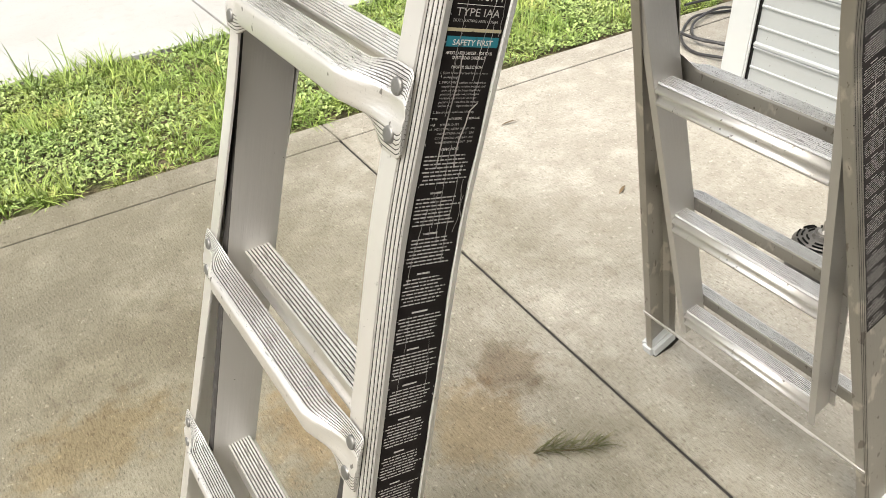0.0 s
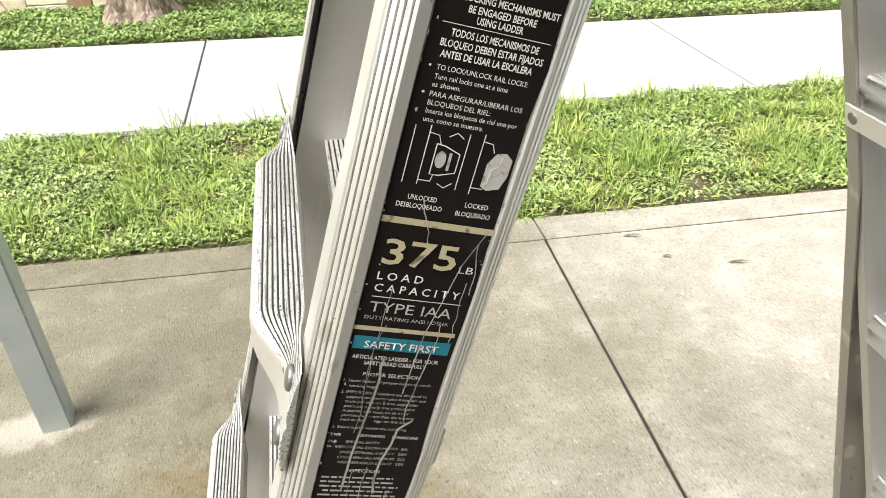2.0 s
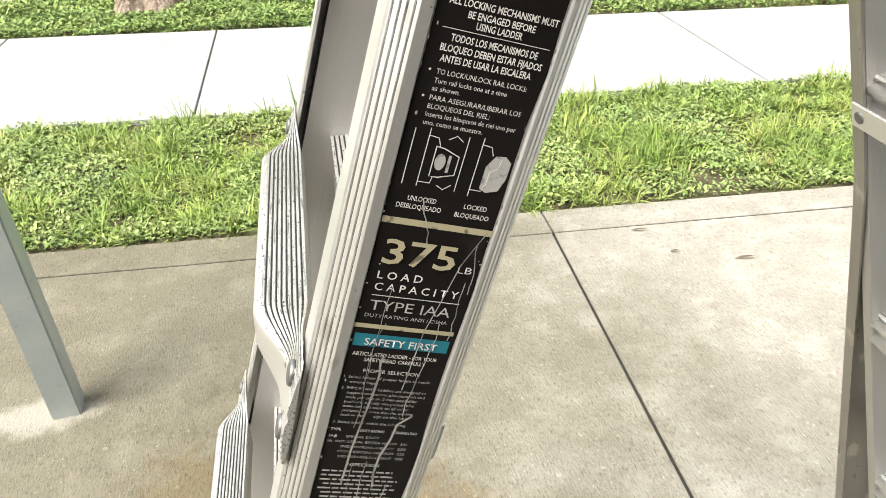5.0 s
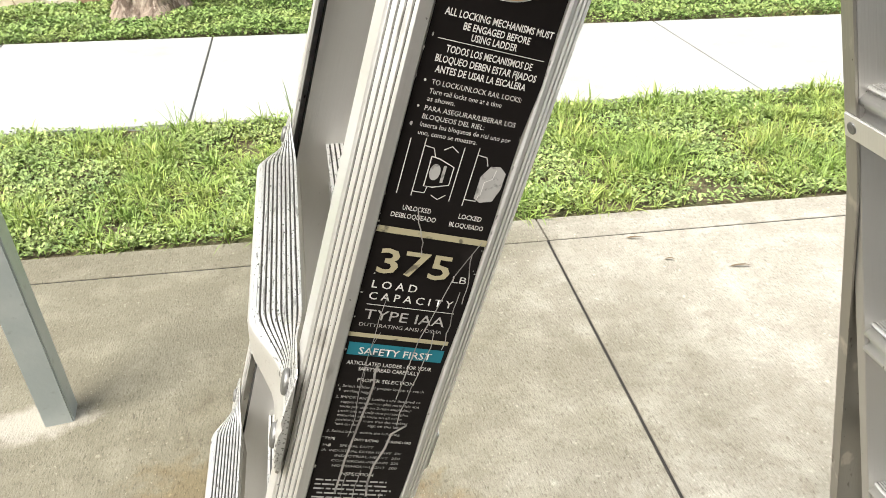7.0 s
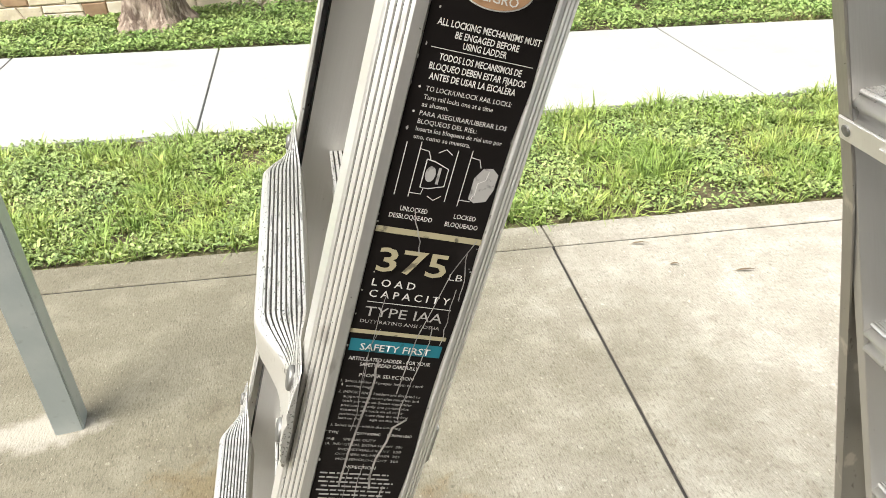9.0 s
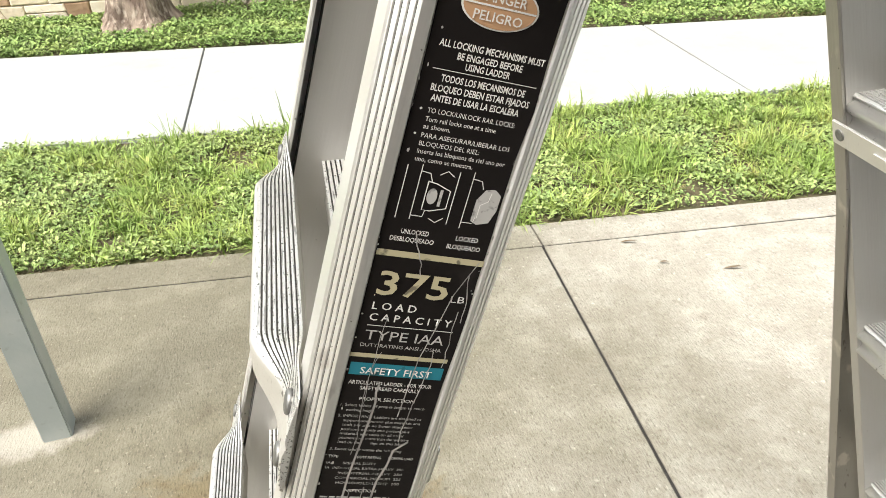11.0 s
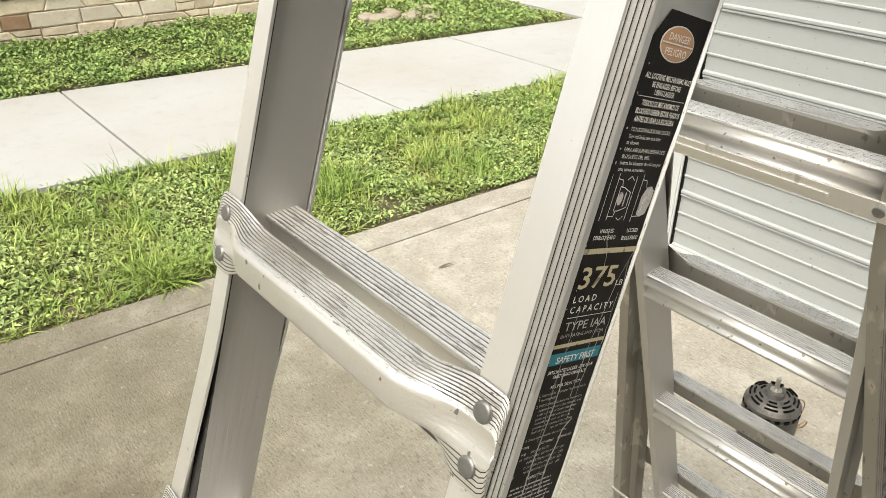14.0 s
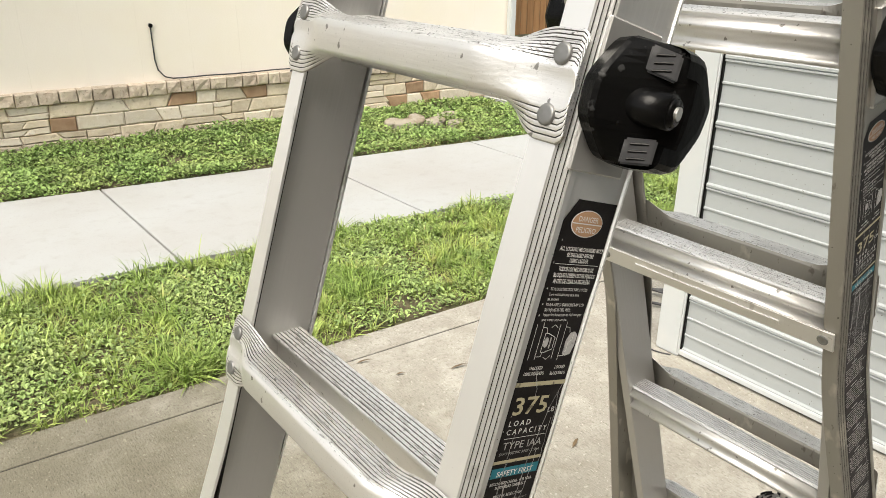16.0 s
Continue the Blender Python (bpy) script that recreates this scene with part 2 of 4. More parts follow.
STUCCO = material("cream_siding", (0.88, 0.825, 0.745), 0.8, 0, [(2, 0.4, 0.7, (0.86, 0.79, 0.67), 0.6), (5, 0.5, 0.75, (0.90, 0.84, 0.75), 0.5, (1, 1, 0.06))], [(90, 0.001)])
POST = material("galvanised_grey_paint", (0.40, 0.45, 0.46), 0.42, 0.35, [(9, 0.45, 0.7, (0.50, 0.54, 0.54), 0.7), (30, 0.62, 0.7, (0.30, 0.33, 0.33), 0.5), (2, 0.6, 0.75, (0.32, 0.33, 0.31), 0.6)], [(80, 0.0005)])
BLACK = material("black_plastic", (0.004, 0.004, 0.004), 0.27, 0, [(80, 0.66, 0.7, (0.06, 0.06, 0.06), 0.5)], [(200, 0.0003)], spec=0.15)
BLADE = material("grass_blade", (0.22, 0.32, 0.075), 0.5, 0, [(2.2, 0.42, 0.60, (0.33, 0.40, 0.11), 0.85), (7, 0.5, 0.62, (0.20, 0.30, 0.08), 0.8), (11, 0.60, 0.68, (0.42, 0.40, 0.15), 0.6)], (), per_island=0.36, spec=0.3)
LEAF = material("groundcover_leaf", (0.22, 0.33, 0.10), 0.5, 0, [(3, 0.4, 0.62, (0.27, 0.34, 0.11), 0.8), (10, 0.52, 0.64, (0.13, 0.21, 0.06), 0.7)], (), per_island=0.45, spec=0.3)
BARK = material("bark", (0.33, 0.26, 0.21), 0.9, 0, [(12, 0.42, 0.58, (0.13, 0.09, 0.07), 0.9, (1, 1, 0.3)), (30, 0.52, 0.66, (0.50, 0.42, 0.35), 0.7, (1, 1, 0.4))], [(25, 0.03, (1, 1, 0.25)), (90, 0.006)])
STONE = material("veneer_stone", (0.70, 0.60, 0.47), 0.85, 0, [(8, 0.45, 0.65, (0.58, 0.48, 0.36), 0.7), (40, 0.5, 0.7, (0.78, 0.70, 0.58), 0.5), (30, 0.62, 0.7, (0.36, 0.28, 0.2), 0.5)], [(25, 0.008), (90, 0.002)], per_piece=0.18)
STONE_PALE = material("pale_veneer_stone", (0.76, 0.68, 0.57), 0.85, 0, [(8, 0.45, 0.65, (0.68, 0.58, 0.46), 0.7), (40, 0.5, 0.7, (0.82, 0.76, 0.66), 0.5), (30, 0.62, 0.7, (0.45, 0.36, 0.27), 0.5)], [(25, 0.006), (90, 0.002)], per_piece=0.15)
CAPSTONE = material("cap_stone", (0.56, 0.48, 0.39), 0.85, 0, [(9, 0.45, 0.65, (0.46, 0.37, 0.29), 0.7), (40, 0.52, 0.66, (0.66, 0.58, 0.48), 0.6), (60, 0.60, 0.68, (0.24, 0.18, 0.13), 0.6)], [(25, 0.010), (90, 0.003)], per_piece=0.18)
ADDED_ROOF = material("added_roof_underside", (0.55, 0.54, 0.50), 0.8, 0, [(3, 0.4, 0.7, (0.48, 0.47, 0.43), 0.6)], [(40, 0.001)])

BROWN = material("brown_veneer_stone", (0.42, 0.28, 0.18), 0.85, 0, [(14, 0.4, 0.7, (0.29, 0.17, 0.10), 0.7)], [(30, 0.006)], per_piece=0.2)
MORTAR = material("mortar", (0.50, 0.41, 0.32), 0.95, 0, [(30, 0.4, 0.7, (0.40, 0.36, 0.30), 0.6)], [(120, 0.002)])
LABEL = material("black_label_film", (0.010, 0.008, 0.008), 0.5, 0, [(30, 0.62, 0.72, (0.03, 0.026, 0.025), 0.6)], [(300, 0.0002)], spec=0.25)
INK_WHITE = material("white_print", (0.80, 0.79, 0.77), 0.5, 0, [(300, 0.64, 0.70, (0.25, 0.24, 0.24), 0.7)])
INK_GREY = material("faded_grey_print", (0.52, 0.51, 0.50), 0.5, 0, [(260, 0.55, 0.66, (0.12, 0.12, 0.12), 0.8)])
INK_TAN = material("tan_print", (0.52, 0.47, 0.31), 0.5, 0, [(140, 0.62, 0.68, (0.10, 0.09, 0.07), 0.8)])
INK_ORANGE = material("orange_print", (0.55, 0.33, 0.19), 0.5, 0, [(90, 0.62, 0.7, (0.35, 0.2, 0.11), 0.6)])
INK_TEAL = material("teal_print", (0.02, 0.21, 0.28), 0.5, 0, [(120, 0.6, 0.66, (0.01, 0.04, 0.05), 0.8)])
SCRATCH = material("scratched_metal", (0.55, 0.54, 0.53), 0.5, 0.5, [(90, 0.45, 0.6, (0.25, 0.24, 0.24), 0.8)])
MOTOR_GREY = material("painted_motor_shell", (0.06, 0.059, 0.057), 0.4, 0.3, [(20, 0.5, 0.7, (0.15, 0.147, 0.14), 0.6)], [(150, 0.0004)])
STEEL = material("bright_steel", (0.55, 0.54, 0.52), 0.35, 0.9, [(40, 0.5, 0.7, (0.3, 0.28, 0.25), 0.6)])
WIRE_TAN = material("tan_wire", (0.36, 0.22, 0.10), 0.5)
HOSE = material("dark_cable", (0.035, 0.035, 0.037), 0.35, 0, [(20, 0.5, 0.7, (0.09, 0.09, 0.09), 0.6)])
DRY = material("dry_leaf", (0.16, 0.11, 0.06), 0.8, 0, [(40, 0.4, 0.7, (0.09, 0.06, 0.03), 0.7)])
SPRIG = material("wilted_sprig", (0.085, 0.095, 0.035), 0.7, 0, [(40, 0.4, 0.7, (0.19, 0.17, 0.08), 0.8)])
WOOD = material("weathered_fence_wood", (0.36, 0.20, 0.09), 0.8, 0, [(14, 0.4, 0.7, (0.24, 0.12, 0.05), 0.8, (1, 1, 0.1))], [(60, 0.001)], per_piece=0.25)
SIGN_WHITE = material("white_sign_face", (0.78, 0.78, 0.78), 0.4, 0, [(8, 0.5, 0.8, (0.7, 0.7, 0.7), 0.4)])
SIGN_BLUE = material("blue_print", (0.02, 0.05, 0.38), 0.45)
SIGN_GREEN = material("green_print", (0.01, 0.16, 0.09), 0.45)
SIGN_RED = material("red_print", (0.5, 0.02, 0.02), 0.45)
FLAG = material("dirty_flagstone", (0.33, 0.30, 0.245), 0.9, 0, [(12, 0.45, 0.65, (0.2, 0.15, 0.1), 0.8)], [(40, 0.006)])
LAWN_LEAF = material("lawn_weed_leaf", (0.25, 0.35, 0.115), 0.5, 0, [(3, 0.4, 0.62, (0.33, 0.40, 0.15), 0.8), (9, 0.52, 0.64, (0.17, 0.26, 0.09), 0.7)], (), per_island=0.45, spec=0.3)
DRY_BLADE = material("dry_grass_blade", (0.38, 0.33, 0.16), 0.7, 0, [(4, 0.4, 0.7, (0.28, 0.30, 0.10), 0.7)], (), per_island=0.35)
STEEL_DARK = material("dull_cast_metal", (0.13, 0.125, 0.12), 0.45, 0.5, [(40, 0.5, 0.7, (0.05, 0.048, 0.045), 0.7)])
RIVET = material("grey_rivet", (0.27, 0.27, 0.265), 0.5, 0.85, [(150, 0.5, 0.7, (0.22, 0.22, 0.21), 0.7)])
# real dirt and chips, with shade painted into a darker base colour
ALU_DIRTY_SHADED = material("grimy_shaded_aluminium", (0.41, 0.395, 0.355), 0.45, 0.7, [(4, 0.42, 0.66, (0.36, 0.34, 0.30), 0.8), (26, 0.60, 0.66, (0.74, 0.70, 0.62), 0.6, (1, 1, 0.5)), (150, 0.69, 0.72, (0.10, 0.09, 0.08), 0.8), (60, 0.66, 0.69, (0.16, 0.14, 0.12), 0.7, (1, 1, 0.4))], [(300, 0.0003, (1, 1, 0.05))])
# dirt in grooves and joints; on the inner rails it paints gap shade
GRIME_AND_SHADE = material("grime_and_gap_shade", (0.030, 0.028, 0.026), 0.9, 0, [(90, 0.55, 0.7, (0.08, 0.075, 0.07), 0.6)])
ADDED_WALL = material("added_brown_wall", (0.20, 0.15, 0.12), 0.9, 0, [(9, 0.4, 0.7, (0.27, 0.21, 0.17), 0.7)], [(40, 0.004)])
GRIP = material("dark_grey_plastic", (0.028, 0.028, 0.030), 0.5, 0, [(60, 0.6, 0.7, (0.12, 0.12, 0.12), 0.5)])

# ---- large structure ----
GRASS_EDGE = lambda x: 2.12 - 0.080 * x
CURB = lambda x: 1.957 - 0.074 * x
WALK_NEAR = lambda x: 3.31 - 0.110 * x
WALK_FAR = lambda x: 4.80 - 0.17 * x
HOUSE = lambda x: 6.02 - 0.09 * x


def strip(name, xs, lo, hi, z0, z1, material_, label="", m=None):
    """A slab between two lines y = lo(x) and y = hi(x)."""
    bm = bmesh.new()
    rings = []
    for x in xs:
        rings.append([(x, lo(x), z0), (x, hi(x), z0), (x, hi(x), z1), (x, lo(x), z1)])
    add_loft(bm, rings)
    edges = [e for e in bm.edges if all(v.co.z > z1 - 1e-4 for v in e.verts) and len(e.link_faces) == 2 and abs(e.link_faces[0].normal.dot(e.link_faces[1].normal)) < 0.9]
    bmesh.ops.recalc_face_normals(bm, faces=bm.faces)
    bmesh.ops.bevel(bm, geom=edges, offset=0.002, segments=1, affect="EDGES")
    return part(name, bm, material_, None, label, m)


ground = part("ground", box(-400, 400, -400, 600, -0.6, -0.05), SOIL)
tagged(ground, "dark soil under the lawn reaching far away", "ground", kind="structure")
patio = thing("pavement", (0, 0, 0), "stained broom-finished concrete patio with saw-cut joints", "pavement", kind="structure")
JOINT = lambda y: 0.708 + 0.031 * y
GAP = 0.0050
for inner in (False, True):
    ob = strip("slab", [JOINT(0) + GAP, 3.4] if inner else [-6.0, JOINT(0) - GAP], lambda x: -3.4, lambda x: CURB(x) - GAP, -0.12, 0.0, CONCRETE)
    for v in ob.data.vertices:
        # the joint runs slightly askew
        if abs(v.co.x - JOINT(0)) < 0.02:
            v.co.x += JOINT(v.co.y) - JOINT(0)
    place(ob, Matrix(), patio)
for a, b in ((-6.0, 0.765), (0.772, 3.4)):
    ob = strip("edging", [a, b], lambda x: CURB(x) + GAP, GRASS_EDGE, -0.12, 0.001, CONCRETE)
    place(ob, Matrix(), patio)
footpath = thing("footpath", (0, 4, 0), "pale sunlit concrete footpath between strips of lawn", "footpath", kind="structure")
CUTS = (-6.2, -4.8, -3.4, -2.02, -0.63, 0.855, 2.27, 3.56, 4.9, 6.3, 7.7)
for a, b in zip(CUTS, CUTS[1:]):
    place(strip("slab", [a + 0.006, b - 0.006], WALK_NEAR, WALK_FAR, -0.12, 0.004, WALK), Matrix(), footpath)

branch = strip("slab", [4.9, 6.6], lambda x: WALK_FAR(x) + 0.02, lambda x: 14.0, -0.12, 0.004, WALK)
place(branch, Matrix(), footpath)

bm = bmesh.new()
add_loft(bm, [[(JOINT(y) - 0.01, y, -0.1), (JOINT(y) + 0.01, y, -0.1), (JOINT(y) + 0.01, y, -0.007), (JOINT(y) - 0.01, y, -0.007)] for y in (-3.4, 1.905)])
part("joint_filler", fix(bm), GRIME_AND_SHADE, patio, "dark dirt in the joint")
bm = bmesh.new()
add_loft(bm, [[(x, CURB(x) - 0.01, -0.1), (x, CURB(x) + 0.01, -0.1), (x, CURB(x) + 0.01, -0.003), (x, CURB(x) - 0.01, -0.003)] for x in (-6.0, 3.4)])
part("joint_filler", fix(bm), GRIME_AND_SHADE, patio, "dark dirt in the joint")

# ---- metal-clad wall with corner trim ----
WX = 2.09


def rib_profile(z0, z1):
    """Points (depth, height) of the steel sheet: flat bands with raised ribs."""
    pts = []
    z = z0
    while z < z1:
        for dz, d in ((0.0, 0.0), (0.003, 0.007), (0.008, 0.007), (0.011, 0.003), (0.014, 0.009), (0.022, 0.009), (0.027, 0.0),
                      (0.076, 0.0), (0.079, 0.0045), (0.084, 0.0045), (0.087, 0.0), (0.150, 0.0), (0.153, 0.0045), (0.158, 0.0045), (0.161, 0.0)):
            pts.append((d, z + dz))
        z += 0.2245
    return pts


def metal_wall():
    w = thing("wall_east", (WX, 0, 0), "white ribbed metal wall with a pale corner trim", "wall", kind="structure")
    prof = rib_profile(0.014, 2.60)
    bm = bmesh.new()
    rows = [[bm.verts.new((WX - d, y, z)) for d, z in prof] for y in (-3.4, 1.135)]
    for k in range(len(prof) - 1):
        bm.faces.new((rows[0][k], rows[1][k], rows[1][k + 1], rows[0][k + 1]))
    part("metal_sheet", fix(bm), WALL_METAL, w)
    part("wall_core", box(WX + 0.004, WX + 0.12, -3.4, 1.22, 0.0, 2.8), TRIM_WHITE, w)
    part("corner_trim", box(WX - 0.022, WX + 0.13, 1.135, 1.24, 0.0, 2.8, 0.006), TRIM_WHITE, w)
    part("seam", box(WX - 0.010, WX + 0.003, 1.127, 1.1345, 0.02, 2.8), BLACK, w, "dark gap beside the trim")
    part("base_rail", box(WX - 0.018, WX + 0.003, -3.4, 1.134, 0.010, 0.032, 0.003), TRIM_WHITE, w)
    return w


metal_wall()
# unseen wall, added to darken light and reflections from the south
back = part("wall_south", box(-3.2, 2.2, -3.55, -3.4, 0.0, 3.2), ADDED_WALL)
tagged(back, "plain brown unseen wall added behind the patio to hold back light", "wall", kind="structure")

# unseen roof slab, added to cut sky light from behind the camera
cover = part("porch_roof", box(-3.2, 2.2, -3.4, -1.25, 2.72, 2.84), ADDED_ROOF)
tagged(cover, "plain pale unseen roof slab added over the back of the patio to block sky", "roof", kind="structure")

# steel post
post = thing("steel_post", (-0.75, 1.32, 0), "square blue-grey galvanised steel post set in the patio", "post")
part("shaft", box(-0.0365, 0.0365, -0.0365, 0.0365, -0.05, 2.8, 0.004), POST, post, m=Matrix.Translation((-0.758, 1.345, 0)) @ pose(0, 0, 0, 0, 0, 6))

# ---- house across the footpath ----
house = thing("house", (1.0, 6.2, 0), "cream house wall with vertical boards over a stone veneer base", "house")
turn_h = Matrix.Translation((0, 6.02, 0)) @ pose(0, 0, 0, 0, 0, math.degrees(math.atan(-0.09)))
HX0, HX1 = -3.2, 5.3
part("wall_core", box(HX0, HX1 - 0.02, 0.06, 6.0, -0.1, 3.2), MORTAR, house, m=turn_h)
part("mortar_bed", box(HX0, HX1 - 0.01, 0.006, 0.059, -0.1, 0.41), MORTAR, house, m=turn_h)
x = HX0
while x < HX1:
    w = min(0.4, HX1 - x)
    part("board", box(x + 0.0002, x + w - 0.0002, 0.030, 0.058, 0.40, 3.2, 0.0003), STUCCO, house, m=turn_h)
    x += 0.4
part("downspout", box(HX1 - 0.10, HX1 - 0.03, -0.05, 0.02, 0.02, 3.0, 0.01), TRIM_WHITE, house, m=turn_h)
part("eave", box(HX0, HX1 + 0.1, -0.10, 6.0, 3.2, 3.35), TRIM_WHITE, house, m=turn_h)


def rough_block(x0, x1, z0, z1, depth, puff, seed, skew=0.0, slant0=0.0, slant1=0.0):
    """A rock-faced block: eight corners, a pillowed and broken front face."""
    r = random.Random(seed)
    bm = bmesh.new()
    nx, nz = 5, 4
    grid = []
    for j in range(nz + 1):
        row = []
        for i in range(nx + 1):
            edge = i in (0, nx) or j in (0, nz)
            fi, fj = (0, 0.04, 0.35, 0.65, 0.96, 1)[i], (0, 0.08, 0.5, 0.92, 1)[j]
            px = x0 + (x1 - x0) * fi + (slant0 + (slant1 - slant0) * fi) * (fj - 0.5) + (0 if i in (0, 1, nx - 1, nx) else r.uniform(-0.012, 0.012))
            pz = z0 + (z1 - z0) * fj + r.uniform(-0.003, 0.003) + skew * (fi - 0.5)
            py = -depth + (0.007 if edge else -puff * r.uniform(0.1, 1.0))
            row.append(bm.verts.new((px, py, pz)))
        grid.append(row)
    for j in range(nz):
        for i in range(nx):
            bm.faces.new((grid[j][i], grid[j][i + 1], grid[j + 1][i + 1], grid[j + 1][i]))
    loop = grid[0] + [row[-1] for row in grid[1:]] + grid[-1][-2::-1] + [row[0] for row in grid[-2:0:-1]]
    back = [bm.verts.new((v.co.x, 0.062, v.co.z)) for v in loop]
    n = len(loop)
    for k in range(n):
        bm.faces.new((loop[k], back[k], back[(k + 1) % n], loop[(k + 1) % n]))
    return fix(bm)



# ---- ladder ----
ALPHA = radians(17.5)
YC, HW = 0.1475, 0.1695
ladder = thing("articulated_ladder", (0.29, YC, 0), "scuffed aluminium articulated ladder opened as an A-frame on the patio", "ladder")
M_LEFT = Matrix.Translation((0, YC, 1.165)) @ pose(0, 0, 0, 0, 0, 180) @ pose(0, 0, 0, 0, 0, 0) @ Matrix.Rotation(-ALPHA, 4, "Y")
M_RIGHT = Matrix.Translation((0.5847, YC, 1.1686)) @ Matrix.Rotation(-ALPHA, 4, "Y")
FOOT = -1.222
DEPTH = 0.0735
FLARE_AT, FLARE = -0.11, 0.118
PITCH = 0.305


def flare(u):
    """How far the splayed outer rails stand out below the bend."""
    d = FLARE_AT - u
    return FLARE * (d + math.sqrt(d * d + 0.0009)) / 2 if d > -0.12 else 0.0


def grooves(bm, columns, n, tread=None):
    """Marks the floor of the grooves as grimy, and an inner rail's lip dark with painted gap shade: columns of a loft
    with n points to the ring; past the tread the body is smooth.
    """
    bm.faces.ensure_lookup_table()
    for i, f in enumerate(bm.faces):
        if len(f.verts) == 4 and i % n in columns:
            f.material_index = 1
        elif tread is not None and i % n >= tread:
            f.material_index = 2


def outer_rail(side):
    """C-channel of the outer section with ribbed corners, splayed below the bend."""
    t, fl = 0.0026, 0.030
    outer = [(0.0, 0.0085), (-0.0010, 0.0080)]
    for f in (0.04, 0.30, 0.54, 0.80):
        for df, deep in ((0.0, 0.0), (0.02, 0.0010), (0.07, 0.0010), (0.09, 0.0)):
            x, d = -0.0010 - 0.0090 * (f + df), 0.0080 * (1 - (f + df))
            outer.append((x - deep * 0.66, d + deep * 0.75))
    outer += [(-0.0103, 0.0), (-0.0150, 0.0), (-0.0158, 0.0015), (-0.0645, 0.0015), (-0.0652, 0.0)]
    for f in (0.10, 0.42, 0.74):
        for df, deep in ((0.0, 0.0), (0.03, 0.0009), (0.10, 0.0009), (0.13, 0.0)):
            x, d = -0.0660 - 0.0070 * (f + df), 0.0045 * (f + df)
            outer.append((x + deep * 0.54, d + deep * 0.84))
    outer += [(-DEPTH, 0.0047)]
    inner = [(-DEPTH, 0.0215), (-DEPTH + t, 0.0215), (-DEPTH + t, 0.0085), (-0.0140, 0.0041), (-0.0036, 0.0118), (-t, 0.0125), (-t, fl), (0.0, fl)]
    rings = []
    for u in (0.372, 0.0, -0.05, -0.08, -0.10, -0.12, -0.15, -0.20, -0.30, FOOT + 0.02):
        off = HW + flare(u)
        rings.append([(x, side * (off - d), u) for x, d in outer + inner])
    bm = bmesh.new()
    add_loft(bm, rings)
    ribs = [2 + 4 * k + 1 for k in range(4)] + [len(outer) - 1 - 12 + 4 * k + 1 for k in range(3)]
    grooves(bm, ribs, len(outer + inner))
    return fix(bm)


def inner_rail(side):
    t, y0, x0, x1, fl = 0.0028, HW - 0.0195, -0.0085, -0.0695, 0.0140
    ring = [(x0, y0 + fl), (x0 + 0.0, y0 + 0.001), (x0 - 0.001, y0), (x1 + 0.001, y0), (x1, y0 + 0.001), (x1, y0 + fl), (x1 + t, y0 + fl), (x1 + t, y0 + t), (x0 - t, y0 + t), (x0 - t, y0 + fl)]
    bm = bmesh.new()
    add_loft(bm, [[(x, side * y, u) for x, y in ring] for u in (0.80, -0.985)])
    # front lip coloured dark: the shade of the sliding gap, painted on
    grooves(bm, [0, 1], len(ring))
    return fix(bm)


TILT_T = radians(16)


def level(a, b):
    return a * math.cos(TILT_T) + b * math.sin(TILT_T), -a * math.sin(TILT_T) + b * math.cos(TILT_T)


def outer_rung(u0):
    """Pressed rung: ribbed tread and rounded face in the middle, flattened to riveted plates at both ends."""
    n, nb = 9, 6
    mid, end = [], []
    for k in range(n):
        f0, f1 = k / n, (k + 0.58) / n
        for f, h in ((f0, 0.0), (f0 + 0.08 / n, 0.0009), (f1 + 0.02 / n, 0.0009), (f1 + 0.10 / n, 0.0)):
            mid.append((-0.005 + 0.026 * f, 0.002 + h))
            end.append((0.0016 + 0.0026 * math.sqrt(f) + 0.10 * h, 0.0155 - 0.0215 * f))
    # smooth front, pressed into a hollow between the rivets
    for (a, b), (x, z) in (((0.0222, 0.0014), (0.0045, -0.0072)), ((0.0242, 0.0000), (0.0041, -0.0090)), ((0.0250, -0.0030), (0.0032, -0.0125)), ((0.0258, -0.0200), (0.0028, -0.0180)),
                           ((0.0252, -0.0228), (0.0034, -0.0235)), ((0.0234, -0.0245), (0.0045, -0.0275))):
        mid.append((a, b))
        end.append((x, z))
    for k in range(nb):
        f0, f1 = k / nb, (k + 0.58) / nb
        for f, h in ((f0, 0.0), (f0 + 0.10 / nb, 0.0013), (f1 + 0.10 / nb, 0.0013), (f1 + 0.18 / nb, 0.0)):
            mid.append((0.0215 - 0.0255 * f, -0.0250 - h))
            end.append((0.0043 - 0.0026 * f * f + 0.08 * h, -0.0290 - 0.0215 * f))
    mid += [(-0.0062, -0.0235), (-0.0065, -0.0010)]
    end += [(0.0003, -0.0505), (0.0003, -0.018)]
    half = HW + flare(u0) - 0.003
    bm = bmesh.new()
    rings = []
    steps = [0.0, 0.0015, 0.005, 0.014, 0.022] + [0.025 + 0.003 * k for k in range(17)] + [0.08, 0.095, 0.125]
    stations = [-half + d for d in steps] + [0.0] + [half - d for d in steps[::-1]]
    for s in stations:
        d = half - abs(s)
        f = smoothstep(0.021, 0.074, d)
        inset = 0.0055 if d < 0.001 else 0.0022 if d < 0.003 else 0.0
        ring = []
        for i, ((a, b), (x, z)) in enumerate(zip(mid, end)):
            ma, mb = level(a, b)
            if inset:
                z += -inset if z > -0.02 else inset
            ring.append((x + (ma - x) * f, s, z + (mb - z) * f))
        rings.append(ring)
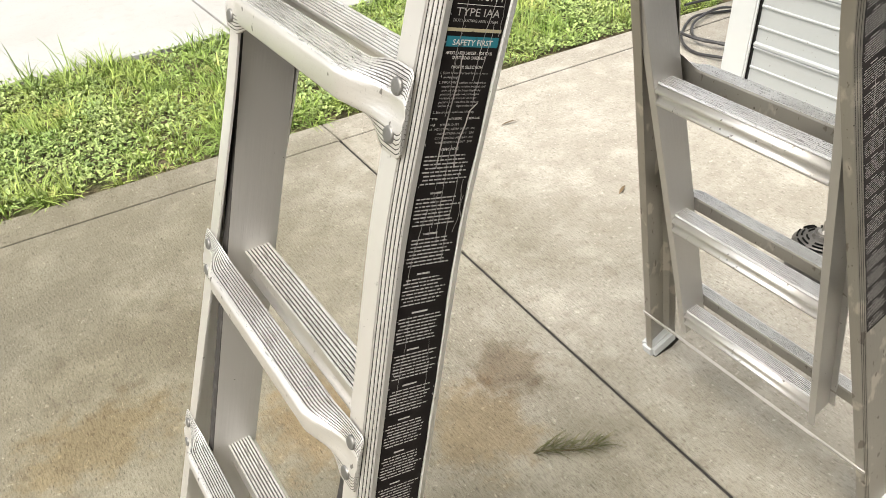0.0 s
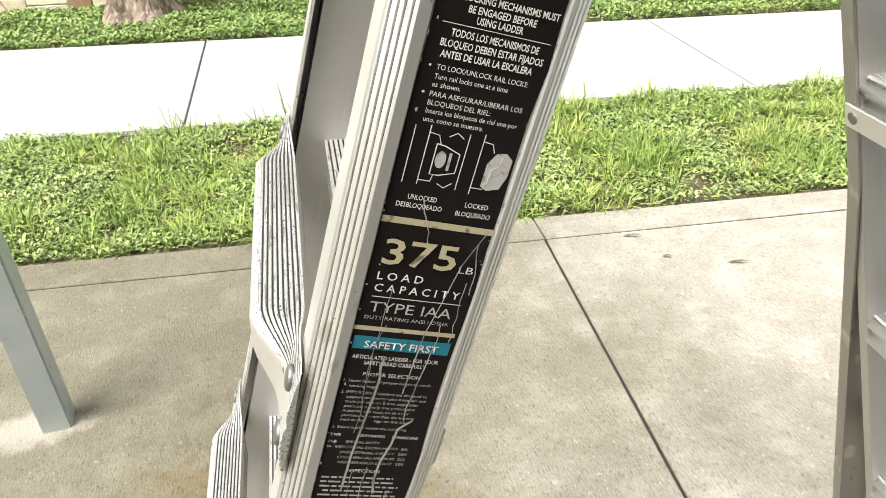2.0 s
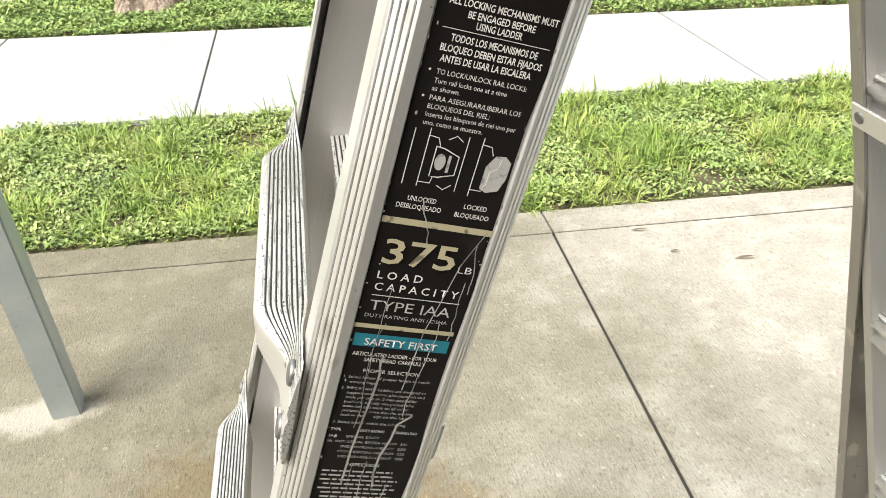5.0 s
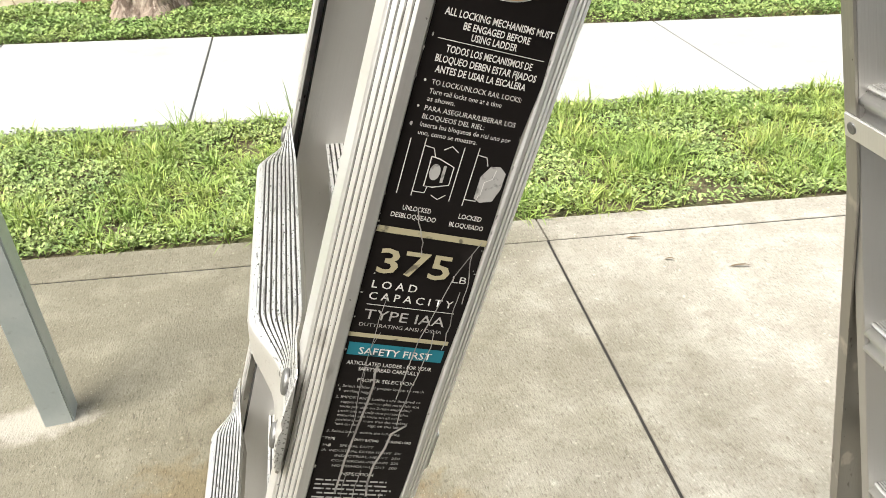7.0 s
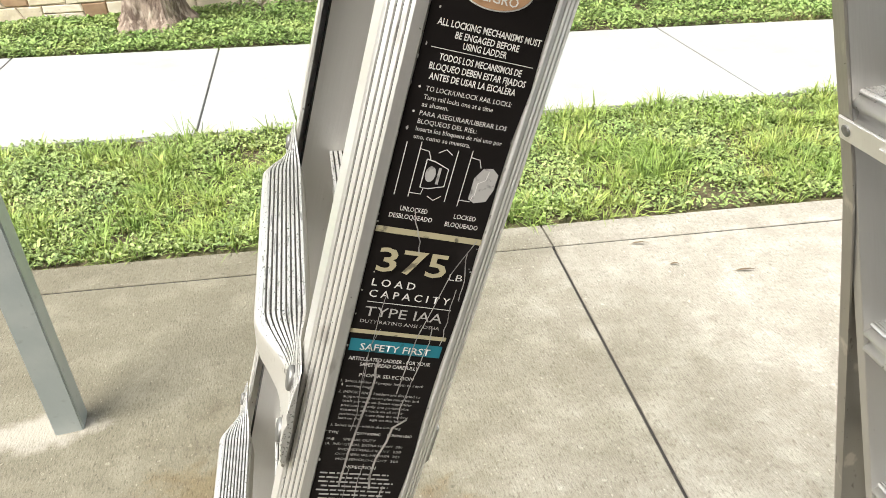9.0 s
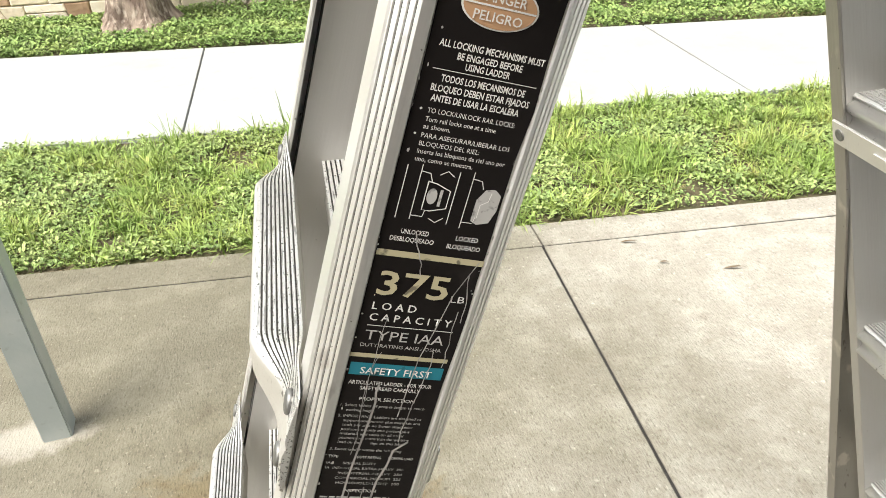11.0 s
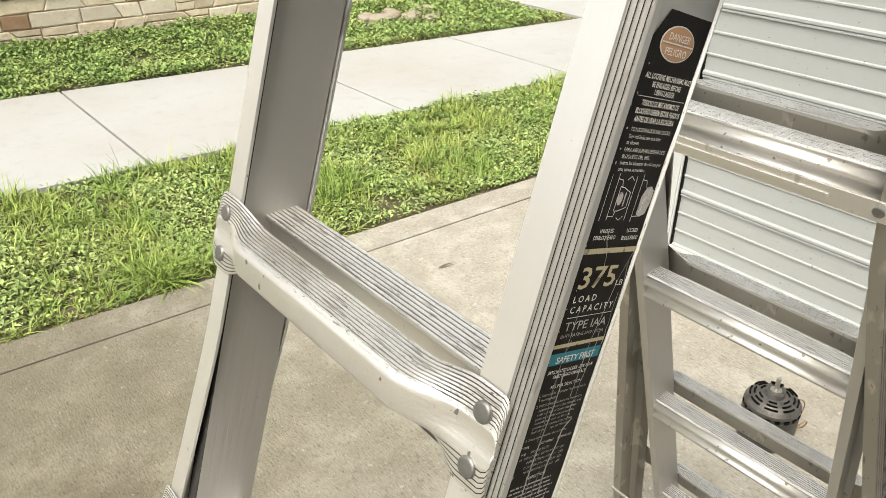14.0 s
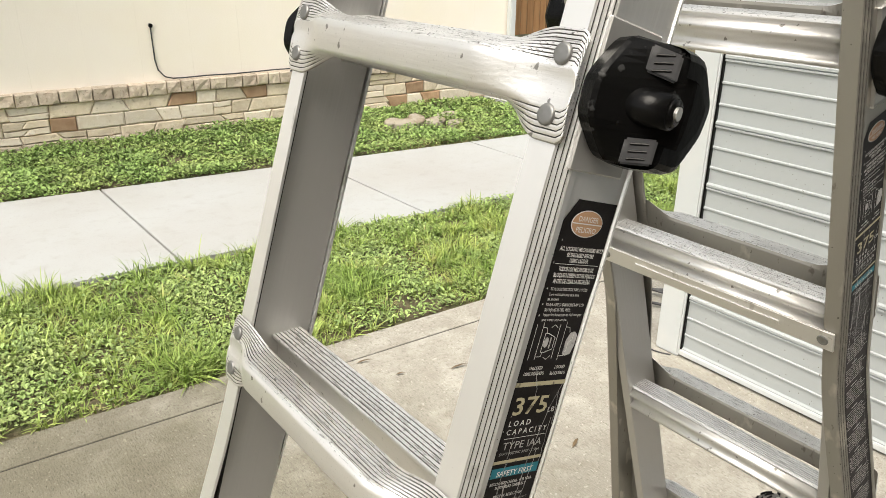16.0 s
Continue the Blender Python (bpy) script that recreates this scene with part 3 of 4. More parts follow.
    add_loft(bm, rings)
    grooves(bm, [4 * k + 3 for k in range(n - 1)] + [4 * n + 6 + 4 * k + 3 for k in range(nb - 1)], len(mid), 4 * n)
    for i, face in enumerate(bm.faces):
        # the back takes the darker metal: the gap's shade put into its colour
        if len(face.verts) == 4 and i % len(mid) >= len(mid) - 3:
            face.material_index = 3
    return fix(bm)


def rivets(u0, parent, m):
    y = HW + flare(u0) - 0.0175
    for side in (-1, 1):
        for z in (0.0, -0.035):
            bm = bmesh.new()
            add_loft(bm, [[(x, r * math.cos(q * math.tau / 18), r * math.sin(q * math.tau / 18)) for q in range(18)]
                          for x, r in ((-0.001, 0.0066), (0.0008, 0.0066), (0.0017, 0.0060), (0.0021, 0.0048), (0.0019, 0.0030), (0.0022, 0.0010))])
            fix(bm)
            part("rivet", bm, RIVET, parent, m=m @ Matrix.Translation((0.0042, side * y, u0 + z)), smooth=True)


def inner_rung():
    """Extruded rung of the inner section: ribbed tread over a waisted, lipped beam."""
    n, w = 8, 0.0158
    prof = []
    for k in range(n):
        f0, f1 = k / n, (k + 0.58) / n
        for f, h in ((f0, 0.0), (f0 + 0.08 / n, 0.0008), (f1 + 0.02 / n, 0.0008), (f1 + 0.10 / n, 0.0)):
            prof.append((w - 2 * w * f, -0.0035 + h))
    low = [(w, -0.0055), (w - 0.0006, -0.0072), (0.0128, -0.0078), (0.0122, -0.0092)]
    # round bead, waist and bottom lip
    low += [(0.0128 + 0.0082 * math.sin(q * math.pi / 8) ** 0.8, -0.0100 - 0.0150 * q / 8) for q in range(9)]
    low += [(0.0118, -0.0262), (0.0112, -0.0300), (0.0118, -0.0335), (0.0140, -0.0362), (0.0168, -0.0376), (0.0168, -0.0415), (0.0125, -0.0425)]
    prof += [(-a, b) for a, b in low] + [(a if b > -0.0095 or b < -0.034 else 0.0112, b) for a, b in low[::-1]]
    bm = bmesh.new()
    half = HW - 0.0194
    add_loft(bm, [[(level(a, b)[0] - 0.0445, y, level(a, b)[1] + 0.006) for a, b in prof] for y in (-half, half)])
    grooves(bm, [4 * k + 3 for k in range(n - 1)], len(prof), 4 * n)
    return fix(bm)


def foot(side):
    bm = bmesh.new()
    y = side * (HW + flare(FOOT) - 0.014)
    add_box(bm, -DEPTH - 0.006, 0.006, y - 0.021, y + 0.021, FOOT + 0.006, FOOT + 0.055, 0.008)
    return bm


def foot_pad(side):
    y = side * (HW + flare(FOOT) - 0.014)
    bm = bmesh.new()
    # the sole lies level on the patio
    r = bmesh.ops.create_cube(bm, size=1.0)
    for v in r["verts"]:
        v.co = Vector((-0.036 + v.co.x * 0.088, y + v.co.y * 0.044, FOOT + 0.010 + v.co.z * 0.020 - math.tan(ALPHA) * (0.0 if v.co.z > 0 else (-v.co.x) * 0.05)))
    return bm


def strap(u, x, half, h):
    bm = bmesh.new()
    add_box(bm, x - 0.003, x, -half, half, u - h / 2, u + h / 2, 0.001)
    add_box(bm, x - 0.0045, x - 0.0031, -half * 0.62, half * 0.62, u - h * 0.1, u + h * 0.1)
    return bm


def hinge(side):
    bm = bmesh.new()
    add_cyl(bm, (-0.042, side * (HW - 0.02), 0.80), (-0.042, side * (HW + 0.012), 0.80), 0.045, seg=24)
    return bm


for half_i, m in enumerate((M_LEFT, M_RIGHT)):
    for side in (-1, 1):
        # rear rails: dirtier metal, darkened further to paint in their shaded side
        part("outer_rail", outer_rail(side), [ALU_DIRTY_SHADED if half_i else ALU, GRIME_AND_SHADE], ladder, m=m)
        part("inner_rail", inner_rail(side), [ALU_WEB, GRIME_AND_SHADE], ladder, m=m)
        f = part("foot", foot(side), TRIM_WHITE, ladder, "worn white plastic foot", m=m)
        part("sole", foot_pad(side), BLACK, f, "black rubber sole", m=m)
        part("hinge", hinge(side), BLACK, ladder, "black locking hinge", m=m)
    for k in (1, 0, -1, -2, -3):
        u = k * PITCH - (0.007 if k == 1 else 0.0)
        r = soften(part("outer_rung", outer_rung(u), [ALU_TREAD, GRIME_AND_SHADE, ALU_BODY, ALU_DIRTY_SHADED], ladder, m=m @ Matrix.Translation((0, 0, u))), 2)
        rivets(u, r, m)
    first = None
    for k in (2, 1, 0, -1, -2, -3):
        mm = m @ Matrix.Translation((0, 0, k * PITCH))
        if k == 2:
            first = soften(part("inner_rung", inner_rung(), [ALU_TREAD, GRIME_AND_SHADE, ALU_BODY], ladder, m=mm), 2)
        else:
            link("inner_rung", first.data, ladder, m=mm)
    brace = part("brace_strap", strap(-0.031, -DEPTH - 0.0005, HW - 0.008, 0.026), ALU, ladder, m=m)
    for side in (-1, 1):
        bm = bmesh.new()
        add_loft(bm, [[(-DEPTH - 0.0035 - x, side * (HW - 0.020) + r * math.cos(q * math.tau / 16), -0.031 + r * math.sin(q * math.tau / 16)) for q in range(16)] for x, r in ((-0.001, 0.0062), (0.001, 0.0062), (0.0016, 0.005), (0.0011, 0.003))])
        part("rivet", fix(bm), RIVET, brace, m=m)
    part("spreader_bar", strap(-1.01, -DEPTH - 0.0005, HW + 0.105, 0.010), ALU_WEB, ladder, m=m)


# rail locks
def lock(m, side):
    """Black moulded lock: a bevelled hexagonal body, a round boss and two ribbed grips, over a bracket plate."""
    U, WC = 0.280, -0.031
    y0 = HW

    def at(w, d, u):
        return (WC + w, side * (y0 + d), U + u)
    bm = bmesh.new()
    shape = [(-0.034, -0.010), (-0.020, -0.036), (0.010, -0.034), (0.034, -0.012), (0.035, 0.010), (0.016, 0.036), (-0.018, 0.037), (-0.036, 0.012)]
    outline = []
    for (w0, u0), (w1, u1) in zip(shape, shape[1:] + shape[:1]):
        for q in range(6):
            outline.append((w0 + (w1 - w0) * q / 6, u0 + (u1 - u0) * q / 6))
    for _ in range(2):
        outline = [((a[0] + 2 * b[0] + c[0]) / 4, (a[1] + 2 * b[1] + c[1]) / 4) for a, b, c in zip(outline[-1:] + outline[:-1], outline, outline[1:] + outline[:1])]
    rings = []
    for d, right, left_, ku in ((0.0005, 0.94, 0.94, 0.96), (0.002, 0.99, 0.99, 0.99), (0.011, 1.03, 1.03, 1.03), (0.0135, 1.03, 0.98, 1.02), (0.024, 1.03, 0.58, 1.0), (0.034, 1.02, 0.22, 0.96), (0.0385, 0.99, 0.08, 0.90), (0.0405, 0.93, -0.02, 0.80), (0.0412, 0.80, -0.10, 0.55)):
        # the side beside the rungs slopes away, the other stands upright
        rings.append([at(w * (left_ if w > 0 else right) - (0.010 * (1 - left_) if w > 0 else 0.0), d, u * ku) for w, u in outline])
    add_loft(bm, rings)
    fix(bm)
    body = part("rail_lock", bm, BLACK, ladder, "black plastic rail lock", m=m)
    bm = bmesh.new()
    add_cyl(bm, at(0.010, 0.010, 0.0), at(0.004, 0.0450, 0.0), 0.0120, 0.0098, seg=28)
    bmesh.ops.bevel(bm, geom=[e for e in bm.edges if len(e.link_faces) == 2 and max(len(f.verts) for f in e.link_faces) > 8], offset=0.0022, segments=3, affect="EDGES")
    part("boss", fix(bm), BLACK, body, m=m, smooth=True)

    for s in (-1, 1):
        bm = bmesh.new()
        r = bmesh.ops.create_cube(bm, size=1.0)
        for v in r["verts"]:
            d = 0.0300 + v.co.y * 0.014
            v.co = Vector(at(0.0065 - 0.80 * (d - 0.030) + v.co.x * 0.004, d + v.co.x * 0.003, s * (0.0245 - 0.20 * v.co.y * 0.014) + v.co.z * 0.0150))
        bmesh.ops.bevel(bm, geom=list(bm.edges), offset=0.0012, segments=2, affect="EDGES")
        grip = part("grip", fix(bm), GRIP, body, "dark grey ribbed grip", m=m)
        for k in range(3):
            u = s * 0.0245 + (k - 1) * 0.0042
            bm = bmesh.new()
            add_cyl(bm, at(0.0120, 0.0272, u - 0.001), at(0.0055, 0.0350, u + 0.001), 0.0008, seg=8)
            part("rib", fix(bm), BLACK, grip, m=m)
    bm = bmesh.new()
    add_cyl(bm, at(0.0045, 0.0440, 0.000), at(0.0039, 0.0468, 0.000), 0.0038, seg=16)
    part("pin", fix(bm), STEEL, body, m=m)
    bm = bmesh.new()
    r = bmesh.ops.create_cube(bm, size=1.0)
    for v in r["verts"]:
        v.co = Vector(at(v.co.x * 0.050, -0.0002 + v.co.y * 0.003, v.co.z * 0.088))
    bmesh.ops.bevel(bm, geom=[e for e in bm.edges], offset=0.001, segments=1, affect="EDGES")
    part("lock_bracket", fix(bm), ALU_WEB, ladder, m=m)


for m in (M_LEFT, M_RIGHT):
    for side in (-1, 1):
        lock(m, side)


# printed labels on the rails beside the camera
def web_point(side, u, w, d):
    return (w, side * (HW - 0.0015 + flare(u) + d), u)


def text_mesh(words, bold=0.0):
    cu = bpy.data.curves.new("lettering", "FONT")
    cu.body, cu.size, cu.resolution_u, cu.offset = words, 1.0, 2, bold
    tmp = bpy.data.objects.new("lettering", cu)
    scene.collection.objects.link(tmp)
    bpy.context.view_layer.update()
    me = bpy.data.meshes.new_from_object(tmp.evaluated_get(bpy.context.evaluated_depsgraph_get()))
    bpy.data.objects.remove(tmp)
    return me


def printed_label(m, side, sense, bottom):
    """sense: which way along the rail's depth the words run; positions count from the label's left edge and the rivet line."""
    left = -0.0145 if sense < 0 else -0.0645

    def spot(s, u, d):
        return web_point(side, u, left + sense * s, d)

    bm = bmesh.new()
    prev = None
    us = [0.220, 0.205] + [0.19 - 0.02 * k for k in range(int((0.19 - bottom) / 0.02) + 1)]
    rr = random.Random(5)
    for u in us:
        s0 = 0.011 if u > 0.215 else 0.0 + rr.uniform(0, 0.0016)
        s1 = 0.050 - rr.uniform(0, 0.0014)
        row = [bm.verts.new(spot(s0, u, 0.0004)), bm.verts.new(spot(s1, u, 0.0004))]
        if prev:
            bm.faces.new((prev[0], prev[1], row[1], row[0]))
        prev = row
    film = part("label", fix(bm), LABEL, ladder, "scratched black printed safety label", m=m)

    def lettering(words, s0, s1, u, cap, ink, bold=0.0):
        me = text_mesh(words, bold)
        n = len(me.vertices)
        co = np.empty(n * 3)
        me.vertices.foreach_get("co", co)
        co = co.reshape(-1, 3)
        lo, hi = co[:, 0].min(), co[:, 0].max()
        k = (s1 - s0) / (hi - lo)
        kz = cap / 0.73
        for v, c in zip(me.vertices, co):
            v.co = spot(s0 + (c[0] - lo) * k, u + c[1] * kz, 0.0013)
        me.materials.append(ink)
        link("lettering", me, film, m=m)

    def bar(s0, s1, u0, u1, ink, name="bar", d=0.0007):
        bm = bmesh.new()
        vs = [bm.verts.new(spot(s, u, d)) for s, u in ((s0, u0), (s1, u0), (s1, u1), (s0, u1))]
        bm.faces.new(vs)
        part(name, bm, ink, film, m=m)

    def stroke(points, width, ink, name="line", d=0.0010):
        bm = bmesh.new()
        pts = [Vector(p) for p in points]
        rows = []
        for i, p in enumerate(pts):
            t = (pts[min(i + 1, len(pts) - 1)] - pts[max(i - 1, 0)]).normalized()
            q = Vector((-t.y, t.x)) * width / 2
            rows.append([bm.verts.new(spot(*(p + q), d)), bm.verts.new(spot(*(p - q), d))])
        for a, b in zip(rows, rows[1:]):
            bm.faces.new((a[0], a[1], b[1], b[0]))
        part(name, bm, ink, film, m=m)

    def disc(s, u, rs, ru, ink, name="oval", d=0.0007):
        bm = bmesh.new()
        bm.faces.new([bm.verts.new(spot(s + rs * math.cos(k * math.tau / 32), u + ru * math.sin(k * math.tau / 32), d)) for k in range(32)])
        part(name, bm, ink, film, m=m)

    disc(0.0245, 0.2055, 0.0150, 0.0086, INK_WHITE)
    disc(0.0245, 0.2055, 0.0142, 0.0080, INK_ORANGE, d=0.0009)
    bar(0.0105, 0.0385, 0.2051, 0.2058, INK_WHITE, d=0.0011)
    for words, s0, s1, u, cap, ink, bold in (
            ("DANGER", 0.0150, 0.0340, 0.2068, 0.0036, INK_WHITE, 0.01), ("PELIGRO", 0.0150, 0.0340, 0.2000, 0.0036, INK_WHITE, 0.01),
            ("ALL LOCKING MECHANISMS MUST", 0.0055, 0.0475, 0.1880, 0.0027, INK_WHITE, 0.02), ("BE ENGAGED BEFORE", 0.0135, 0.0395, 0.1842, 0.0027, INK_WHITE, 0.02), ("USING LADDER", 0.0175, 0.0355, 0.1807, 0.0027, INK_WHITE, 0.02),
            ("TODOS LOS MECANISMOS DE", 0.0095, 0.0435, 0.1750, 0.0028, INK_WHITE, 0.02), ("BLOQUEO DEBEN ESTAR FIJADOS", 0.0065, 0.0465, 0.1710, 0.0028, INK_WHITE, 0.02), ("ANTES DE USAR LA ESCALERA", 0.0075, 0.0435, 0.1670, 0.0028, INK_WHITE, 0.02),
            ("TO LOCK/UNLOCK RAIL LOCKS:", 0.0075, 0.0435, 0.1622, 0.0021, INK_WHITE, 0.0), ("Turn rail locks one at a time", 0.0075, 0.0365, 0.1587, 0.0021, INK_WHITE, 0.0), ("as shown.", 0.0075, 0.0185, 0.1557, 0.0021, INK_WHITE, 0.0),
            ("PARA ASEGURAR/LIBERAR LOS", 0.0075, 0.0445, 0.1520, 0.0021, INK_WHITE, 0.0), ("BLOQUEOS DEL RIEL:", 0.0075, 0.0325, 0.1486, 0.0021, INK_WHITE, 0.0), ("Inserta los bloqueos de riel uno por", 0.0075, 0.0445, 0.1454, 0.0021, INK_WHITE, 0.0), ("uno, como se muestra.", 0.0075, 0.0315, 0.1421, 0.0021, INK_WHITE, 0.0),
            ("UNLOCKED", 0.0095, 0.0215, 0.1093, 0.0023, INK_WHITE, 0.01), ("DESBLOQUEADO", 0.0055, 0.0245, 0.1056, 0.0023, INK_WHITE, 0.01), ("LOCKED", 0.0335, 0.0435, 0.1092, 0.0023, INK_WHITE, 0.01), ("BLOQUEADO", 0.0305, 0.0455, 0.1050, 0.0023, INK_WHITE, 0.01),
            ("375", 0.0055, 0.0375, 0.0785, 0.0125, INK_TAN, 0.015), ("LB", 0.0395, 0.0460, 0.0780, 0.0036, INK_WHITE, 0.0), ("L O A D", 0.0055, 0.0255, 0.0705, 0.0040, INK_WHITE, 0.01), ("C A P A C I T Y", 0.0055, 0.0435, 0.0645, 0.0040, INK_WHITE, 0.01),
            ("TYPE IAA", 0.0055, 0.0425, 0.0540, 0.0055, INK_GREY, 0.0), ("DUTY RATING ANSI / OSHA", 0.0045, 0.0425, 0.0500, 0.0020, INK_GREY, 0.0),
            ("SAFETY FIRST", 0.0075, 0.0415, 0.0345, 0.0040, INK_WHITE, 0.01), ("ARTICULATED LADDER - FOR YOUR", 0.0035, 0.0435, 0.0282, 0.0022, INK_WHITE, 0.01), ("SAFETY READ CAREFULLY", 0.0095, 0.0385, 0.0250, 0.0022, INK_WHITE, 0.01),
            ("PROPER SELECTION", 0.0105, 0.0375, 0.0185, 0.0022, INK_WHITE, 0.0), ("1. Select ladder of proper length to reach", 0.0025, 0.0435, 0.0146, 0.0017, INK_GREY, 0.0), ("working height.", 0.0055, 0.0195, 0.0116, 0.0017, INK_GREY, 0.0),
            ("2. IMPORTANT: Ladders are designed to", 0.0025, 0.0435, 0.0080, 0.0017, INK_GREY, 0.0), ("support one person plus materials and", 0.0055, 0.0435, 0.0052, 0.0017, INK_GREY, 0.0), ("tools per side on 2-man stepladder", 0.0055, 0.0405, 0.0024, 0.0017, INK_GREY, 0.0),
            ("positions or only one person plus", 0.0055, 0.0395, -0.0004, 0.0017, INK_GREY, 0.0), ("materials and tools on all other", 0.0055, 0.0375, -0.0032, 0.0017, INK_GREY, 0.0), ("positions not more than the working", 0.0055, 0.0405, -0.0060, 0.0017, INK_GREY, 0.0), ("load on the", 0.0055, 0.0165, -0.0088, 0.0017, INK_GREY, 0.0), ("sign on this label", 0.0215, 0.0385, -0.0088, 0.0017, INK_GREY, 0.0),
            ("3. Select ladder within the following", 0.0025, 0.0385, -0.0135, 0.0017, INK_GREY, 0.0), ("TYPE", 0.0025, 0.0075, -0.0185, 0.0018, INK_WHITE, 0.0), ("DUTY RATING", 0.0170, 0.0290, -0.0185, 0.0018, INK_WHITE, 0.0), ("WORKING LOAD", 0.0325, 0.0455, -0.0185, 0.0018, INK_WHITE, 0.0),
            ("IAA      SPECIAL DUTY", 0.0025, 0.0275, -0.0228, 0.0017, INK_GREY, 0.0), ("IA  INDUSTRIAL EXTRA HEAVY  300", 0.0025, 0.0425, -0.0262, 0.0017, INK_GREY, 0.0), ("INDUSTRIAL-HEAVY  250", 0.0095, 0.0425, -0.0296, 0.0017, INK_GREY, 0.0), ("COMMERCIAL-MEDIUM  225", 0.0085, 0.0425, -0.0330, 0.0017, INK_GREY, 0.0), ("HOUSEHOLD-LIGHT  200", 0.0095, 0.0425, -0.0364, 0.0017, INK_GREY, 0.0),
            ("INSPECTION", 0.0145, 0.0315, -0.0420, 0.0022, INK_WHITE, 0.0)):
        lettering(words, s0, s1, u, cap, ink, bold)
    bar(0.0055, 0.0475, 0.1791, 0.1794, INK_WHITE)
    bar(0.0015, 0.0495, 0.0975, 0.1005, INK_TAN)
    bar(0.0055, 0.0455, 0.0612, 0.0616, INK_WHITE)
    bar(0.0005, 0.0475, 0.0435, 0.0458, INK_TAN)
    bar(0.0025, 0.0470, 0.0332, 0.0403, INK_TEAL)
    for u in (0.1632, 0.1530):
        disc(0.0050, u, 0.0005, 0.0005, INK_WHITE)
    # small drawings of the lock, open and closed
    for s in (0.0055, 0.0275):
        stroke([(s, 0.140), (s, 0.116)], 0.0004, INK_WHITE)
    for s, u0 in ((0.0115, 0.116), (0.0335, 0.115)):
        stroke([(s, 0.141), (s, u0)], 0.0004, INK_WHITE)
        stroke([(s, 0.138), (s + 0.004, 0.1375), (s + 0.0055, 0.134)], 0.0004, INK_WHITE)
        stroke([(s, 0.118), (s + 0.005, 0.118), (s + 0.0055, 0.121)], 0.0004, INK_WHITE)
    stroke([(0.0155, 0.134), (0.019, 0.1335), (0.0255, 0.131), (0.0255, 0.123), (0.019, 0.121), (0.0155, 0.121), (0.0155, 0.134)], 0.0005, INK_WHITE)
    disc(0.0185, 0.1275, 0.0022, 0.0036, INK_GREY)
    stroke([(0.022, 0.131), (0.022, 0.1235)], 0.0012, INK_GREY)
    stroke([(0.0195, 0.1375), (0.0225, 0.1395), (0.0255, 0.1375)], 0.0004, INK_WHITE)
    stroke([(0.0195, 0.1175), (0.0225, 0.1160), (0.0255, 0.1185)], 0.0004, INK_WHITE)
    bm = bmesh.new()
    bm.faces.new([bm.verts.new(spot(s, u, 0.0007)) for s, u in ((0.0375, 0.119), (0.0405, 0.1175), (0.0455, 0.119), (0.0475, 0.125), (0.0475, 0.132), (0.0445, 0.1345), (0.0405, 0.134), (0.0375, 0.129))])
    part("drawing", bm, INK_GREY, film, m=m)
    stroke([(0.0395, 0.121), (0.0395, 0.127), (0.0425, 0.129), (0.0430, 0.133)], 0.0004, INK_WHITE, d=0.0013)
    # paragraphs too small to read
    rr = random.Random(8)
    u = -0.0470
    block = 0
    while u > bottom + 0.015:
        block += 1
        if block % 9 == 0:
            u -= 0.005
            bar(0.015, 0.015 + rr.uniform(0.010, 0.016), u, u + 0.0016, INK_GREY)
            u -= 0.0042
            continue
        s = 0.0035 + rr.choice((0, 0, 0.002))
        end_s = rr.uniform(0.036, 0.0465)
        while s < end_s:
            w = min(rr.uniform(0.002, 0.007), end_s - s)
            bar(s, s + w, u, u + 0.0011, INK_GREY)
            s += w + 0.0009
        u -= 0.0031
    # scratches
    for k in range(15):
        s, u = rr.uniform(0.006, 0.046), rr.choice((rr.uniform(0.02, 0.12), rr.uniform(-0.16, 0.04), rr.uniform(-0.3, 0.0)))
        pts = [(s, u)]
        ds, length = rr.uniform(-0.006, 0.006), rr.uniform(0.02, 0.09)
        for q in range(7):
            s = min(0.049, max(0.001, s + ds / 7 + rr.uniform(-0.0012, 0.0012)))
            u -= length / 7
            if u > bottom + 0.005:
                pts.append((s, u))
        if len(pts) > 2:
            stroke(pts, rr.uniform(0.0002, 0.0006), SCRATCH, "scratch", 0.0017)
    stroke([(0.018, 0.029), (0.0175, 0.024), (0.0185, 0.018), (0.0180, 0.008), (0.0165, -0.010), (0.0150, -0.030), (0.0145, -0.055)], 0.0011, SCRATCH, "scratch", 0.0017)
    stroke([(0.047, 0.100), (0.043, 0.090), (0.040, 0.082), (0.036, 0.060), (0.033, 0.045), (0.031, 0.01)], 0.0005, SCRATCH, "scratch", 0.0017)
    stroke([(0.040, -0.006), (0.034, -0.012), (0.033, -0.022), (0.030, -0.034), (0.0295, -0.046), (0.031, -0.056)], 0.0012, SCRATCH, "scratch", 0.0017)
    for k in range(130):
        u = rr.uniform(bottom, 0.2)
        s = rr.choice((0.0035 * rr.random() ** 2, 0.0015 * rr.random(), 0.006 * rr.random() ** 2, rr.uniform(0.0475, 0.0499)))
        ss, uu = rr.uniform(0.0002, 0.0009), rr.uniform(0.0003, 0.0018)
        bm = bmesh.new()
        bm.faces.new([bm.verts.new(spot(min(0.0499, max(0, s + ss * math.cos(a) * rr.uniform(0.5, 1))), u + uu * math.sin(a) * rr.uniform(0.5, 1), 0.0013)) for a in [q * math.tau / 7 for q in range(7)]])
        part("worn_spot", bm, SCRATCH, film, m=m)


printed_label(M_LEFT, 1, -1, -0.56)
printed_label(M_RIGHT, -1, 1, -0.62)

